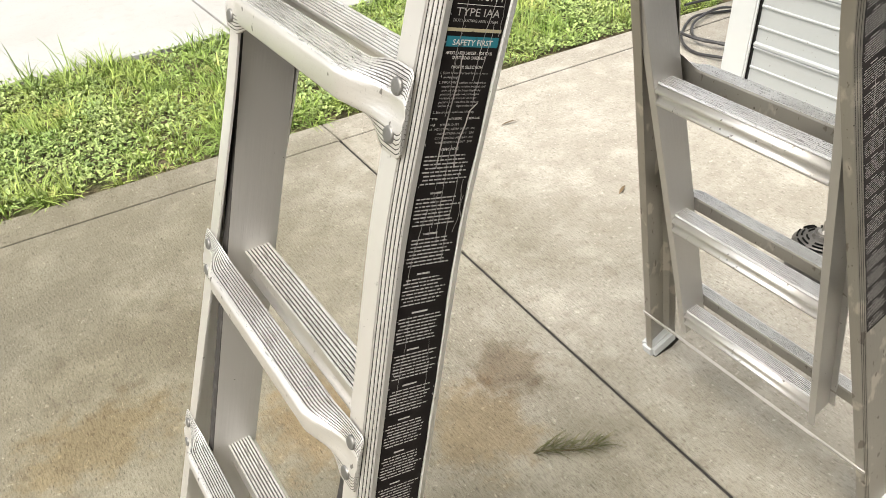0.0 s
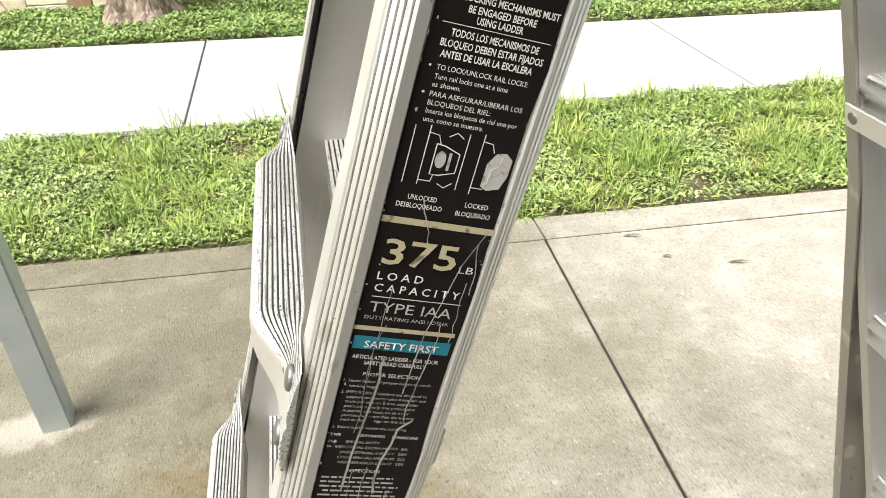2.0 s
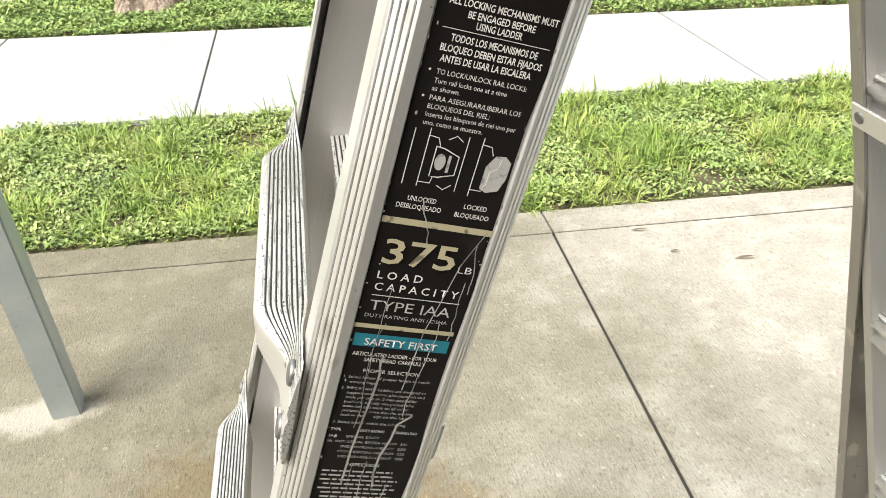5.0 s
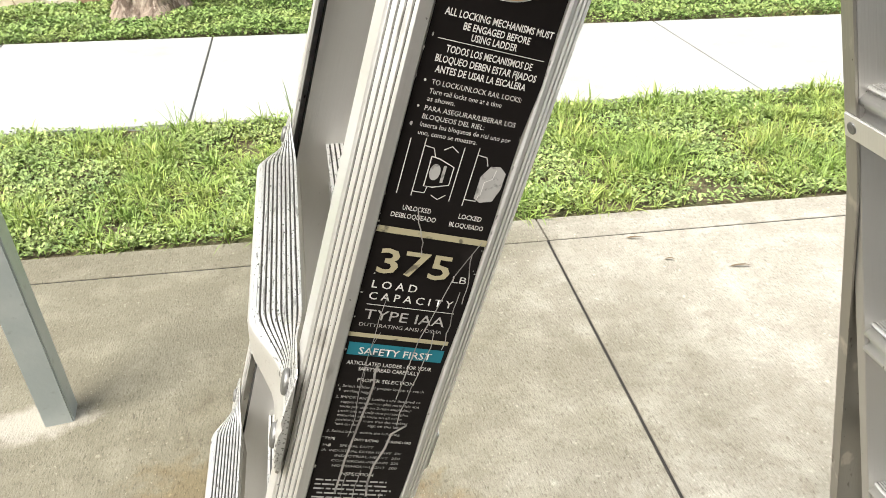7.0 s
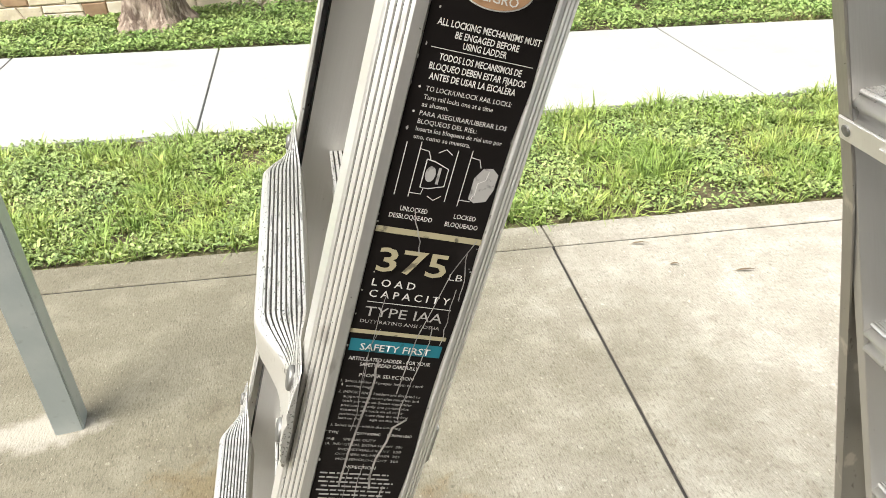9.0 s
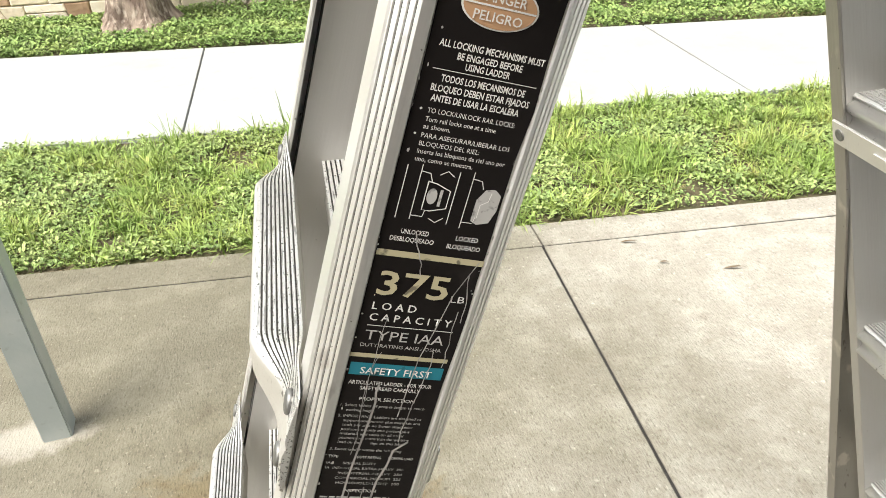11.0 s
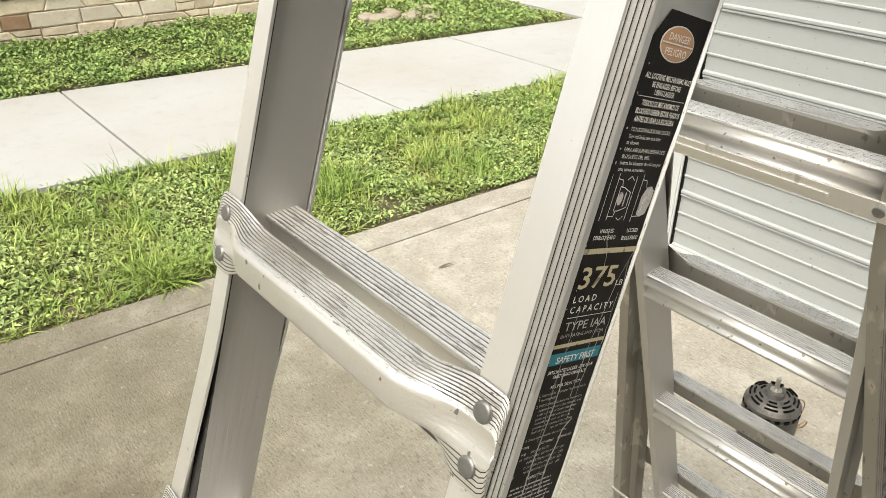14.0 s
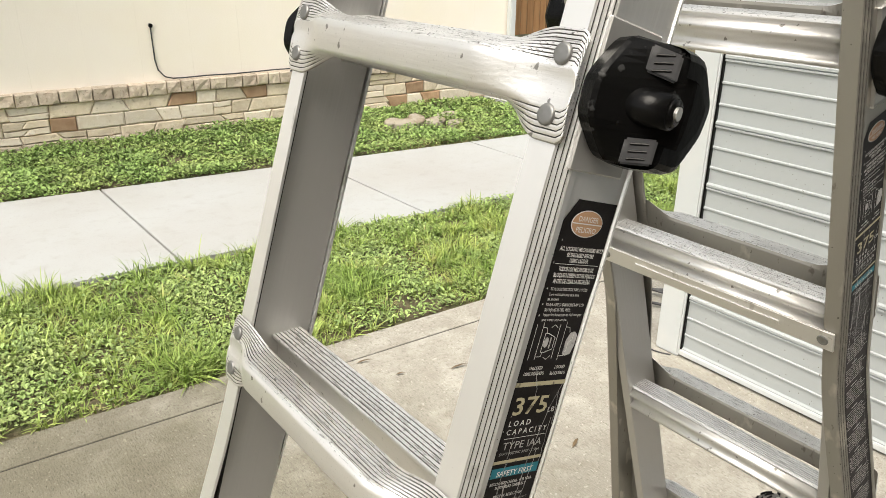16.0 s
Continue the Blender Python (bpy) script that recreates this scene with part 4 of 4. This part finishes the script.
# ---- lawn ----
def field(x, y, seed, size):
    """Uneven patches over the ground, about -1 to 1."""
    r = np.random.default_rng(seed)
    f = np.zeros_like(x)
    for k in range(8):
        a, q, s = r.uniform(0, math.tau), r.uniform(0, math.tau), size * r.uniform(0.5, 1.6)
        f += np.cos((x * np.cos(a) + y * np.sin(a)) * math.tau / s + q)
    return f / 3.2


def blades(name, tufts, per, x0, x1, lo, hi, height, width, material_, label, seed, lean=0.6, spread=0.02, patch=None):
    """One sheet of many bent blades, growing in tufts and arching outwards."""
    rng = np.random.default_rng(seed)
    cx = rng.uniform(x0, x1, tufts)
    cy = lo(cx) + (hi(cx) - lo(cx)) * rng.uniform(0, 1, tufts)
    if patch is not None:
        keep = patch(cx, cy) > rng.uniform(0, 1, tufts)
        cx, cy = cx[keep], cy[keep]
    tufts = len(cx)
    ch = height * (0.75 + 0.35 * field(cx, cy, 21, 0.45)) * rng.uniform(0.6, 1.35, tufts)
    count = tufts * per
    h = np.repeat(np.clip(ch, height * 0.3, height * 1.7), per) * rng.uniform(0.45, 1.2, count)
    a = rng.uniform(0, math.tau, count)
    dx, dy = np.cos(a), np.sin(a)
    off = spread * np.sqrt(rng.uniform(0, 1, count))
    x, y = np.repeat(cx, per) + dx * off, np.repeat(cy, per) + dy * off
    y = np.minimum(np.maximum(y, lo(x)), hi(x))
    w = width * rng.uniform(0.55, 1.3, count)
    ln = lean * rng.uniform(0.15, 1.6, count)
    verts = np.empty((count, 7, 3))
    for k, (along, ww) in enumerate(((0.0, 0.7), (0.0, -0.7), (0.4, 1.0), (0.4, -1.0), (0.75, 0.75), (0.75, -0.75), (1.0, 0.0))):
        out, up = along ** 1.6 * ln, along * (1 - 0.42 * along * np.minimum(ln, 1.5))
        verts[:, k, 0] = x + dx * out * h - dy * ww * w * 0.5
        verts[:, k, 1] = y + dy * out * h + dx * ww * w * 0.5
        verts[:, k, 2] = -0.02 + up * h
    base = np.arange(count)[:, None] * 7
    me = raw(name, verts.reshape(-1, 3).tolist(), (base + np.array([0, 1, 3, 2])).tolist() + (base + np.array([2, 3, 5, 4])).tolist() + (base + np.array([4, 5, 6])).tolist())
    me.materials.append(material_)
    ob = link(name, me)
    return tagged(ob, label, "grass", kind="stuff")


def turf(name, lo, hi, x0, x1):
    bm = bmesh.new()
    n = 60
    rows = []
    for i in range(n + 1):
        x = x0 + (x1 - x0) * i / n
        rows.append([bm.verts.new((x, lo(x) + (hi(x) - lo(x)) * j / 10, -0.022 + 0.012 * noise.noise((x * 3, j * 0.7, 0)))) for j in range(11)])
    for a, b in zip(rows, rows[1:]):
        for j in range(10):
            bm.faces.new((a[j], b[j], b[j + 1], a[j + 1]))
    return tagged(part(name, bm, SOIL), "soil bed under the grass", "ground", kind="structure")



def leaves(name, count, x0, x1, lo, hi, height, size, material_, label, seed, patch=None):
    """One sheet of small broad leaves, each a bent five-sided blade on its own tilt."""
    rng = np.random.default_rng(seed)
    x = rng.uniform(x0, x1, count)
    y = lo(x) + (hi(x) - lo(x)) * rng.uniform(0, 1, count)
    if patch is not None:
        keep = patch(x, y) > rng.uniform(0, 1, count)
        x, y = x[keep], y[keep]
        count = len(x)
    swell = 0.5 + 0.5 * np.sin(x * 4.3 + 1.3 * np.sin(y * 5.7)) * np.sin(y * 5.1 + 1.9 * np.sin(x * 3.1))
    z = -0.015 + height * rng.uniform(0.1, 1.0, count) * (0.45 + 0.75 * swell)
    s = size * rng.uniform(0.55, 1.3, count)
    a = rng.uniform(0, math.tau, count)
    tilt = rng.uniform(-0.2, 0.9, count)
    dx, dy = np.cos(a), np.sin(a)
    verts = np.empty((count, 6, 3))
    for k, (along, across, lift) in enumerate(((0.0, 0.0, 0.0), (0.35, 0.30, 0.10), (0.75, 0.26, 0.12), (1.0, 0.0, -0.04), (0.75, -0.26, 0.12), (0.35, -0.30, 0.10))):
        verts[:, k, 0] = x + s * (dx * along * np.cos(tilt) - dy * across)
        verts[:, k, 1] = y + s * (dy * along * np.cos(tilt) + dx * across)
        verts[:, k, 2] = z + s * (along * np.sin(tilt) + lift)
    base = np.arange(count)[:, None] * 6
    me = raw(name, verts.reshape(-1, 3).tolist(), (base + np.array([0, 1, 2, 3])).tolist() + (base + np.array([0, 3, 4, 5])).tolist())
    me.materials.append(material_)
    return tagged(link(name, me), label, "plants", kind="stuff")


turf("ground", GRASS_EDGE, WALK_NEAR, -5, 9)
turf("ground", WALK_FAR, HOUSE, -5, 4.9)
LAWN_LO = lambda x: GRASS_EDGE(x) + 0.030
LAWN_HI = lambda x: WALK_NEAR(x) - 0.005
bare = lambda x, y: 1 - 0.9 * np.exp(-((x - 1.50) ** 2 / 0.03 + (y - LAWN_LO(x) - 0.10) ** 2 / 0.008)) - 0.7 * np.exp(-((x - 0.05) ** 2 / 0.02 + (y - LAWN_LO(x) - 0.03) ** 2 / 0.004))
clover = lambda x, y: np.clip(0.40 + 0.9 * field(x, y, 31, 0.6), 0.06, 1) * bare(x, y)
tufted = lambda x, y: np.clip(0.62 - 0.55 * field(x, y, 31, 0.6), 0.14, 1) * bare(x, y)
blades("grass", 7600, 12, -2.2, 5.6, LAWN_LO, LAWN_HI, 0.088, 0.0056, BLADE, "bright green unmown lawn grass beside the patio", 3, 1.0, 0.022, tufted)
blades("tall_grass", 64, 7, -0.9, 1.6, lambda x: LAWN_HI(x) - 0.20, lambda x: LAWN_HI(x) + 0.01, 0.17, 0.0045, BLADE, "tall uncut grass tufts along the footpath edge", 8, 0.6, 0.03)
blades("dry_grass", 420, 7, -2.2, 5.6, LAWN_LO, LAWN_HI, 0.05, 0.0050, DRY_BLADE, "dry yellowed blades low in the lawn", 19, 1.3, 0.03)
leaves("lawn_weeds", 105000, -2.2, 5.6, LAWN_LO, LAWN_HI, 0.048, 0.019, LAWN_LEAF, "low broad-leaved weeds growing through the lawn", 4, clover)
leaves("groundcover", 88000, -3.4, 4.75, lambda x: WALK_FAR(x) + 0.005, lambda x: HOUSE(x) - 0.03, 0.070, 0.027, LEAF, "dense low green groundcover along the house", 5,
       lambda x, y: np.clip(0.95 + 0.45 * field(x, y, 41, 0.5) - 1.0 * np.exp(-((x - 3.6) ** 2 / 0.10 + (y - 4.9) ** 2 / 0.03)) - 0.9 * np.exp(-((x - 1.5) ** 2 / 0.02 + (y - 5.1) ** 2 / 0.01)), 0.05, 1))
blades("dry_grass", 360, 7, 2.9, 4.8, lambda x: WALK_FAR(x) + 0.0, lambda x: WALK_FAR(x) + 0.30, 0.06, 0.005, DRY_BLADE, "dry yellowed grass at the footpath edge", 9, 1.0)


# ---- tree ----
def tree():
    t = thing("tree", (-1.15, 5.78, 0), "mature tree with rough grey-brown bark beside the house", "tree")
    bm = bmesh.new()
    rings = []
    for z, r in ((-0.05, 0.335), (0.03, 0.285), (0.10, 0.235), (0.22, 0.205), (0.45, 0.19), (0.9, 0.18), (1.6, 0.17), (2.5, 0.155), (3.3, 0.13)):
        ring = []
        for k in range(56):
            a = k * math.tau / 56
            lobes = 1 + max(0, 0.16 - 0.35 * z) * math.sin(5 * a + 0.7) + 0.07 * noise.noise((math.cos(a) * 4, math.sin(a) * 4, z * 1.3)) + 0.055 * noise.noise((math.cos(a) * 13, math.sin(a) * 13, z * 3))
            ring.append((-1.15 + r * lobes * math.cos(a) + 0.03 * z, 5.70 + r * lobes * math.sin(a), z))
        rings.append(ring)
    add_loft(bm, rings)
    part("trunk", fix(bm), BARK, t)
    rr = random.Random(4)
    tips = []
    for k in range(7):
        a = k * math.tau / 7 + rr.uniform(-0.3, 0.3)
        p0 = Vector((-1.06, 5.70, 3.0 + 0.08 * k - 0.2))
        reach, rise = rr.uniform(1.2, 2.0), rr.uniform(0.9, 1.9)
        pts = [p0 + Vector((math.cos(a) * reach * f, math.sin(a) * reach * f * 0.8, rise * f ** 0.8)) for f in (0, 0.3, 0.6, 1.0)]
        bm = bmesh.new()
        rows = []
        for p, r in zip(pts, (0.07, 0.05, 0.035, 0.012)):
            rows.append([(p.x + r * math.cos(q * math.tau / 8), p.y + r * math.sin(q * math.tau / 8), p.z) for q in range(8)])
        add_loft(bm, rows)
        part("limb", fix(bm), BARK, t)
        tips += pts[1:]
    rng = np.random.default_rng(12)
    n = 5000
    centre = np.array([tips[i] for i in rng.integers(0, len(tips), n)])
    p = centre + rng.normal(0, 0.34, (n, 3))
    d = rng.normal(0, 1, (n, 2, 3))
    d /= np.linalg.norm(d, axis=2, keepdims=True)
    v = np.stack([p, p + 0.05 * d[:, 0] + 0.03 * d[:, 1], p + 0.12 * d[:, 0], p + 0.05 * d[:, 0] - 0.03 * d[:, 1]], 1)
    me = raw("crown", v.reshape(-1, 3).tolist(), (np.arange(n)[:, None] * 4 + np.array([0, 1, 2, 3])).tolist())
    me.materials.append(LEAF)
    link("crown", me, t)


tree()


# ---- loose things on the patio ----
def motor():
    cx, cy, r, h = 1.425, 0.368, 0.072, 0.122
    t = thing("fan_motor", (cx, cy, 0), "dark grey electric fan motor with slotted cap and tan wires", "motor")
    bm = bmesh.new()
    prof = ((0.0, 0.060), (0.004, 0.069), (0.016, r), (0.030, r), (0.032, r - 0.003), (0.036, r - 0.003), (0.038, r), (0.087, r), (0.089, r - 0.004), (0.099, r - 0.004))
    add_loft(bm, [[(cx + q * math.cos(k * math.tau / 40), cy + q * math.sin(k * math.tau / 40), z) for k in range(40)] for z, q in prof])
    part("shell", fix(bm), MOTOR_GREY, t)
    bm = bmesh.new()
    prof = ((0.0995, r - 0.001), (0.107, r - 0.001), (0.114, r - 0.008), (h, 0.050), (h + 0.004, 0.026), (h + 0.012, 0.022))
    add_loft(bm, [[(cx + q * math.cos(k * math.tau / 40), cy + q * math.sin(k * math.tau / 40), z) for k in range(40)] for z, q in prof])
    cap = part("end_cap", fix(bm), STEEL_DARK, t, "dull metal end cap")
    for ringr, z, slots in ((0.060, 0.1195, 8), (0.049, h + 0.0008, 8), (0.037, h + 0.0028, 6)):
        for k in range(slots):
            a0 = k * math.tau / slots + 0.1
            bm = bmesh.new()
            pts = [(cx + ringr * math.cos(a0 + q * 0.09), cy + ringr * math.sin(a0 + q * 0.09), z) for q in range(7)]
            add_tube(bm, pts, 0.0026, 6)
            part("slot", bm, BLACK, cap)
    for k in range(18):
        a = k * math.tau / 18
        bm = bmesh.new()
        add_box(bm, -0.006, 0.006, -0.002, 0.002, -0.003, 0.003)
        part("vent", bm, BLACK, cap, m=Matrix.Translation((cx + (r - 0.0015) * math.cos(a), cy + (r - 0.0015) * math.sin(a), 0.0935)) @ pose(0, 0, 0, 0, 0, math.degrees(a) + 90))
    bm = bmesh.new()
    add_cyl(bm, (cx, cy, h + 0.008), (cx, cy, h + 0.018), 0.015, seg=20)
    add_cyl(bm, (cx, cy, h + 0.018), (cx, cy, h + 0.050), 0.0063, seg=14)
    part("shaft", fix(bm), STEEL, t, "bright steel shaft")
    for a0, loop, z0 in ((-0.5, 0.030, 0.10), (-0.75, 0.045, 0.02)):
        bm = bmesh.new()
        bx, by = cx + r * math.cos(a0), cy + r * math.sin(a0)
        pts = []
        for k in range(24):
            f = k / 23
            q = f * 5.2
            pts.append((bx + 0.018 * f + loop * (1 - math.cos(q)) * 0.5, by - 0.012 * f - loop * 0.3 * math.sin(q), max(0.004, z0 * (1 - f) + loop * 0.8 * math.sin(q) * (1 - 0.5 * f))))
        add_tube(bm, pts, 0.0016, 6)
        part("wire", bm, WIRE_TAN, t, "tan lead wire")
    t.matrix_basis = t.matrix_basis @ Matrix.Diagonal((1.0, 1.0, 1.16, 1.0))


motor()


def cable_coil():
    t = thing("cable_coil", (2.45, 1.62, 0), "loose coil of thick dark cable on the concrete", "cable")
    rr = random.Random(3)
    for k, (cx, cy, r, z) in enumerate(((2.63, 1.57, 0.30, 0.010), (2.68, 1.60, 0.25, 0.026), (2.74, 1.66, 0.33, 0.030))):
        bm = bmesh.new()
        pts = []
        for q in range(45):
            a = q / 44 * math.tau * 0.97 + k
            rad = r * (1 + 0.06 * math.sin(2 * a + k) + 0.02 * math.sin(5 * a))
            pts.append((cx + rad * math.cos(a), cy + 0.85 * rad * math.sin(a), z + 0.010 * math.sin(3 * a + k) ** 2))
        add_tube(bm, pts, 0.0066, 10)
        part("loop", bm, HOSE, t, smooth=True)
    bm = bmesh.new()
    add_tube(bm, [(2.06 - 0.03 * math.sin(q / 12 * 3), 1.30 - 0.012 * q, 0.004 + 0.0 * q) for q in range(13)], 0.003, 6)
    part("tail", bm, HOSE, t)


cable_coil()


def leaf_mesh(bm, p, direction, length, width, bend):
    d = Vector(direction).normalized()
    s = Vector((-d.y, d.x, 0)).normalized()
    rows = []
    for f, w in ((0, 0.15), (0.3, 1.0), (0.65, 0.8), (1.0, 0.05)):
        c = Vector(p) + d * length * f + Vector((0, 0, bend * math.sin(f * 2.6)))
        rows.append([bm.verts.new(c + s * width * w / 2), bm.verts.new(c - s * width * w / 2 + Vector((0, 0, 0.0015)))])
    for a, b in zip(rows, rows[1:]):
        bm.faces.new((a[0], a[1], b[1], b[0]))


def sprig():
    t = thing("fallen_sprig", (0.53, 0.31, 0), "wilted green-brown needle sprig lying on the patio", "sprig")
    rr = random.Random(6)
    bm = bmesh.new()
    stem = [(0.445 + 0.017 * k, 0.365 - 0.0095 * k + 0.003 * math.sin(k), 0.006 + 0.002 * math.sin(k * 0.7)) for k in range(8)]
    add_tube(bm, stem, 0.0016, 6)
    part("stem", bm, DRY, t)
    bm = bmesh.new()
    for k in range(85):
        p = Vector(stem[rr.randrange(8)])
        a = -0.5 + rr.uniform(-0.85, 0.85)
        leaf_mesh(bm, p, (math.cos(a), math.sin(a), rr.uniform(0.0, 0.25)), rr.uniform(0.030, 0.072), rr.uniform(0.0018, 0.0038), rr.uniform(0.004, 0.02))
    part("needles", bm, SPRIG, t)


sprig()
rr = random.Random(2)
for x, y, ln, a in ((1.035, 1.848, 0.065, -0.3), (1.30, 1.600, 0.075, -0.25), (1.112, 1.69, 0.035, -0.5), (1.317, 0.989, 0.05, 0.4)):
    bm = bmesh.new()
    leaf_mesh(bm, (0, 0, 0.002), (1, 0, 0.02), ln, 0.012, 0.009)
    ob = part("dry_leaf", bm, DRY, m=Matrix.Translation((x, y, 0.0)) @ pose(0, 0, 0, 0, 0, math.degrees(a)))
    tagged(ob, "small curled brown leaf fallen on the concrete", "leaf", "fallen leaves on the patio")


# ---- board leaning on the metal wall ----
def sign_board():
    t = thing("sign_board", (1.98, -0.1, 0), "white board with blue, green and red printed shapes", "board")
    m = Matrix.Translation((1.955, 0.17, 0.0)) @ Matrix.Rotation(radians(-90), 4, "Z") @ Matrix.Rotation(radians(-8), 4, "X")
    part("panel", box(0.0, 0.85, 0.0, 0.02, 0.0, 0.58, 0.002), SIGN_WHITE, t, m=m)

    def flat(name, pts, mat_, d=0.0012):
        bm = bmesh.new()
        bm.faces.new([bm.verts.new((x, -d, z)) for x, z in pts])
        part(name, bm, mat_, t, m=m)
    ring = lambda cx, cz, r: [(cx + r * math.cos(k * math.tau / 28), cz + r * math.sin(k * math.tau / 28)) for k in range(28)]
    flat("shape", [(0.01, 0.46), (0.035, 0.46), (0.06, 0.40), (0.10, 0.46), (0.13, 0.46), (0.07, 0.34)], SIGN_GREEN)
    flat("shape", [(0.012, 0.325), (0.04, 0.32), (0.045, 0.26), (0.015, 0.265)], SIGN_GREEN)
    flat("shape", ring(0.10, 0.34, 0.075), SIGN_BLUE, 0.0010)
    flat("shape", ring(0.12, 0.19, 0.085), SIGN_BLUE)
    flat("shape", ring(0.045, 0.075, 0.035), SIGN_RED)
    flat("shape", [(0.03, 0.53), (0.09, 0.555), (0.11, 0.50), (0.06, 0.505)], BLACK)
    for k in range(3):
        flat("bar", [(0.03, 0.030 - 0.009 * k), (0.20, 0.030 - 0.009 * k), (0.20, 0.034 - 0.009 * k), (0.03, 0.034 - 0.009 * k)], BLACK)


sign_board()

# ---- wooden fence far behind ----
fence = thing("wooden_fence", (8.9, 9.2, 0), "warm brown wooden board fence beyond the house corner", "fence")
for k in range(12):
    part("plank", box(8.1 + 0.15 * k, 8.235 + 0.15 * k, 9.2, 9.22, 0.02, 1.8 + 0.02 * (k % 3), 0.004), WOOD, fence)
for z in (0.4, 1.4):
    part("rail", box(8.05, 9.95, 9.222, 9.26, z, z + 0.09), WOOD, fence)

# ---- flagstones and utility line at the house ----
for x, y, sx, sy, a, z in ((3.50, 4.94, 0.15, 0.09, -12, 0.012), (3.72, 4.86, 0.12, 0.08, 18, 0.006), (3.40, 5.06, 0.10, 0.07, 35, 0.004), (3.93, 4.98, 0.13, 0.07, -5, 0.010), (3.66, 5.06, 0.12, 0.08, 60, 0.003), (3.84, 4.72, 0.09, 0.06, 10, 0.004)):
    bm = bmesh.new()
    ring = [(sx * (1 + 0.18 * noise.noise((k, x, 0))) * math.cos(k * math.tau / 9), sy * (1 + 0.18 * noise.noise((k, y, 3))) * math.sin(k * math.tau / 9)) for k in range(9)]
    add_loft(bm, [[(px, py, -0.05) for px, py in ring], [(px, py, 0.028) for px, py in ring], [(px * 0.93, py * 0.9, 0.036) for px, py in ring]])
    ob = part("flagstone", fix(bm), FLAG, m=Matrix.Translation((x, y, z)) @ pose(0, 0, 0, 4, -3, a))
    tagged(ob, "dirty tan flagstone half sunk in the groundcover", "stone", "flagstones by the footpath")
cable = thing("wall_cable", (1.7, 5.86, 0.43), "thin dark cable running down the boards and along the stone cap", "cable")
bm = bmesh.new()
pts = [(1.70, 0.022, 0.86), (1.70, 0.016, 0.60), (1.715, 0.014, 0.52), (1.76, 0.012, 0.465), (1.82, 0.008, 0.448)] + [(1.9 + 0.2 * k, 0.006, 0.446 + 0.003 * math.sin(k * 2)) for k in range(10)]
add_tube(bm, pts, 0.006, 6)
part("line", bm, HOSE, cable, m=turn_h)
bm = bmesh.new()
add_cyl(bm, (1.70, 0.028, 0.865), (1.70, 0.0, 0.865), 0.016, seg=12)
part("entry_plug", fix(bm), BLACK, cable, m=turn_h)

# ---- stone veneer, piece by piece ----
rng = random.Random(21)
x = -2.9
while x < HX1:
    w = rng.uniform(0.10, 0.17)
    part("cap_stone", rough_block(x + 0.002, min(HX1, x + w) - 0.002, 0.335 + rng.uniform(-0.004, 0.004), 0.432, 0.034, 0.014, rng.random(), 0.0, rng.uniform(-0.006, 0.006), rng.uniform(-0.006, 0.006)), CAPSTONE, house, m=turn_h)
    x += w
z0 = 0.0
for c, tall in enumerate((0.115, 0.112, 0.106)):
    x, lean0 = -2.9 - 0.13 * c, 0.0
    while x < HX1:
        brown = rng.random() < 0.17
        w = rng.uniform(0.17, 0.22) if brown else rng.uniform(0.13, 0.36)
        lean1 = 0.0 if brown else rng.choice((0.0, 0.0, 0.012, -0.015, 0.05, -0.05))
        # some courses are split into two thin stones
        cuts = (0.0, rng.uniform(0.4, 0.6), 1.0) if not brown and rng.random() < 0.28 else (0.0, 1.0)
        for f0, f1 in zip(cuts, cuts[1:]):
            part("stone", rough_block(x + 0.003, min(HX1, x + w) - 0.003, z0 + tall * f0 + 0.003 + rng.uniform(0, 0.003), z0 + tall * f1 - 0.003, 0.012 + rng.uniform(0, 0.004), 0.0012, rng.random(), rng.uniform(-0.006, 0.006), lean0, lean1),
                 BROWN if brown else rng.choice((STONE, STONE, STONE_PALE)), house, m=turn_h)
        x, lean0 = x + w, lean1
    z0 += tall
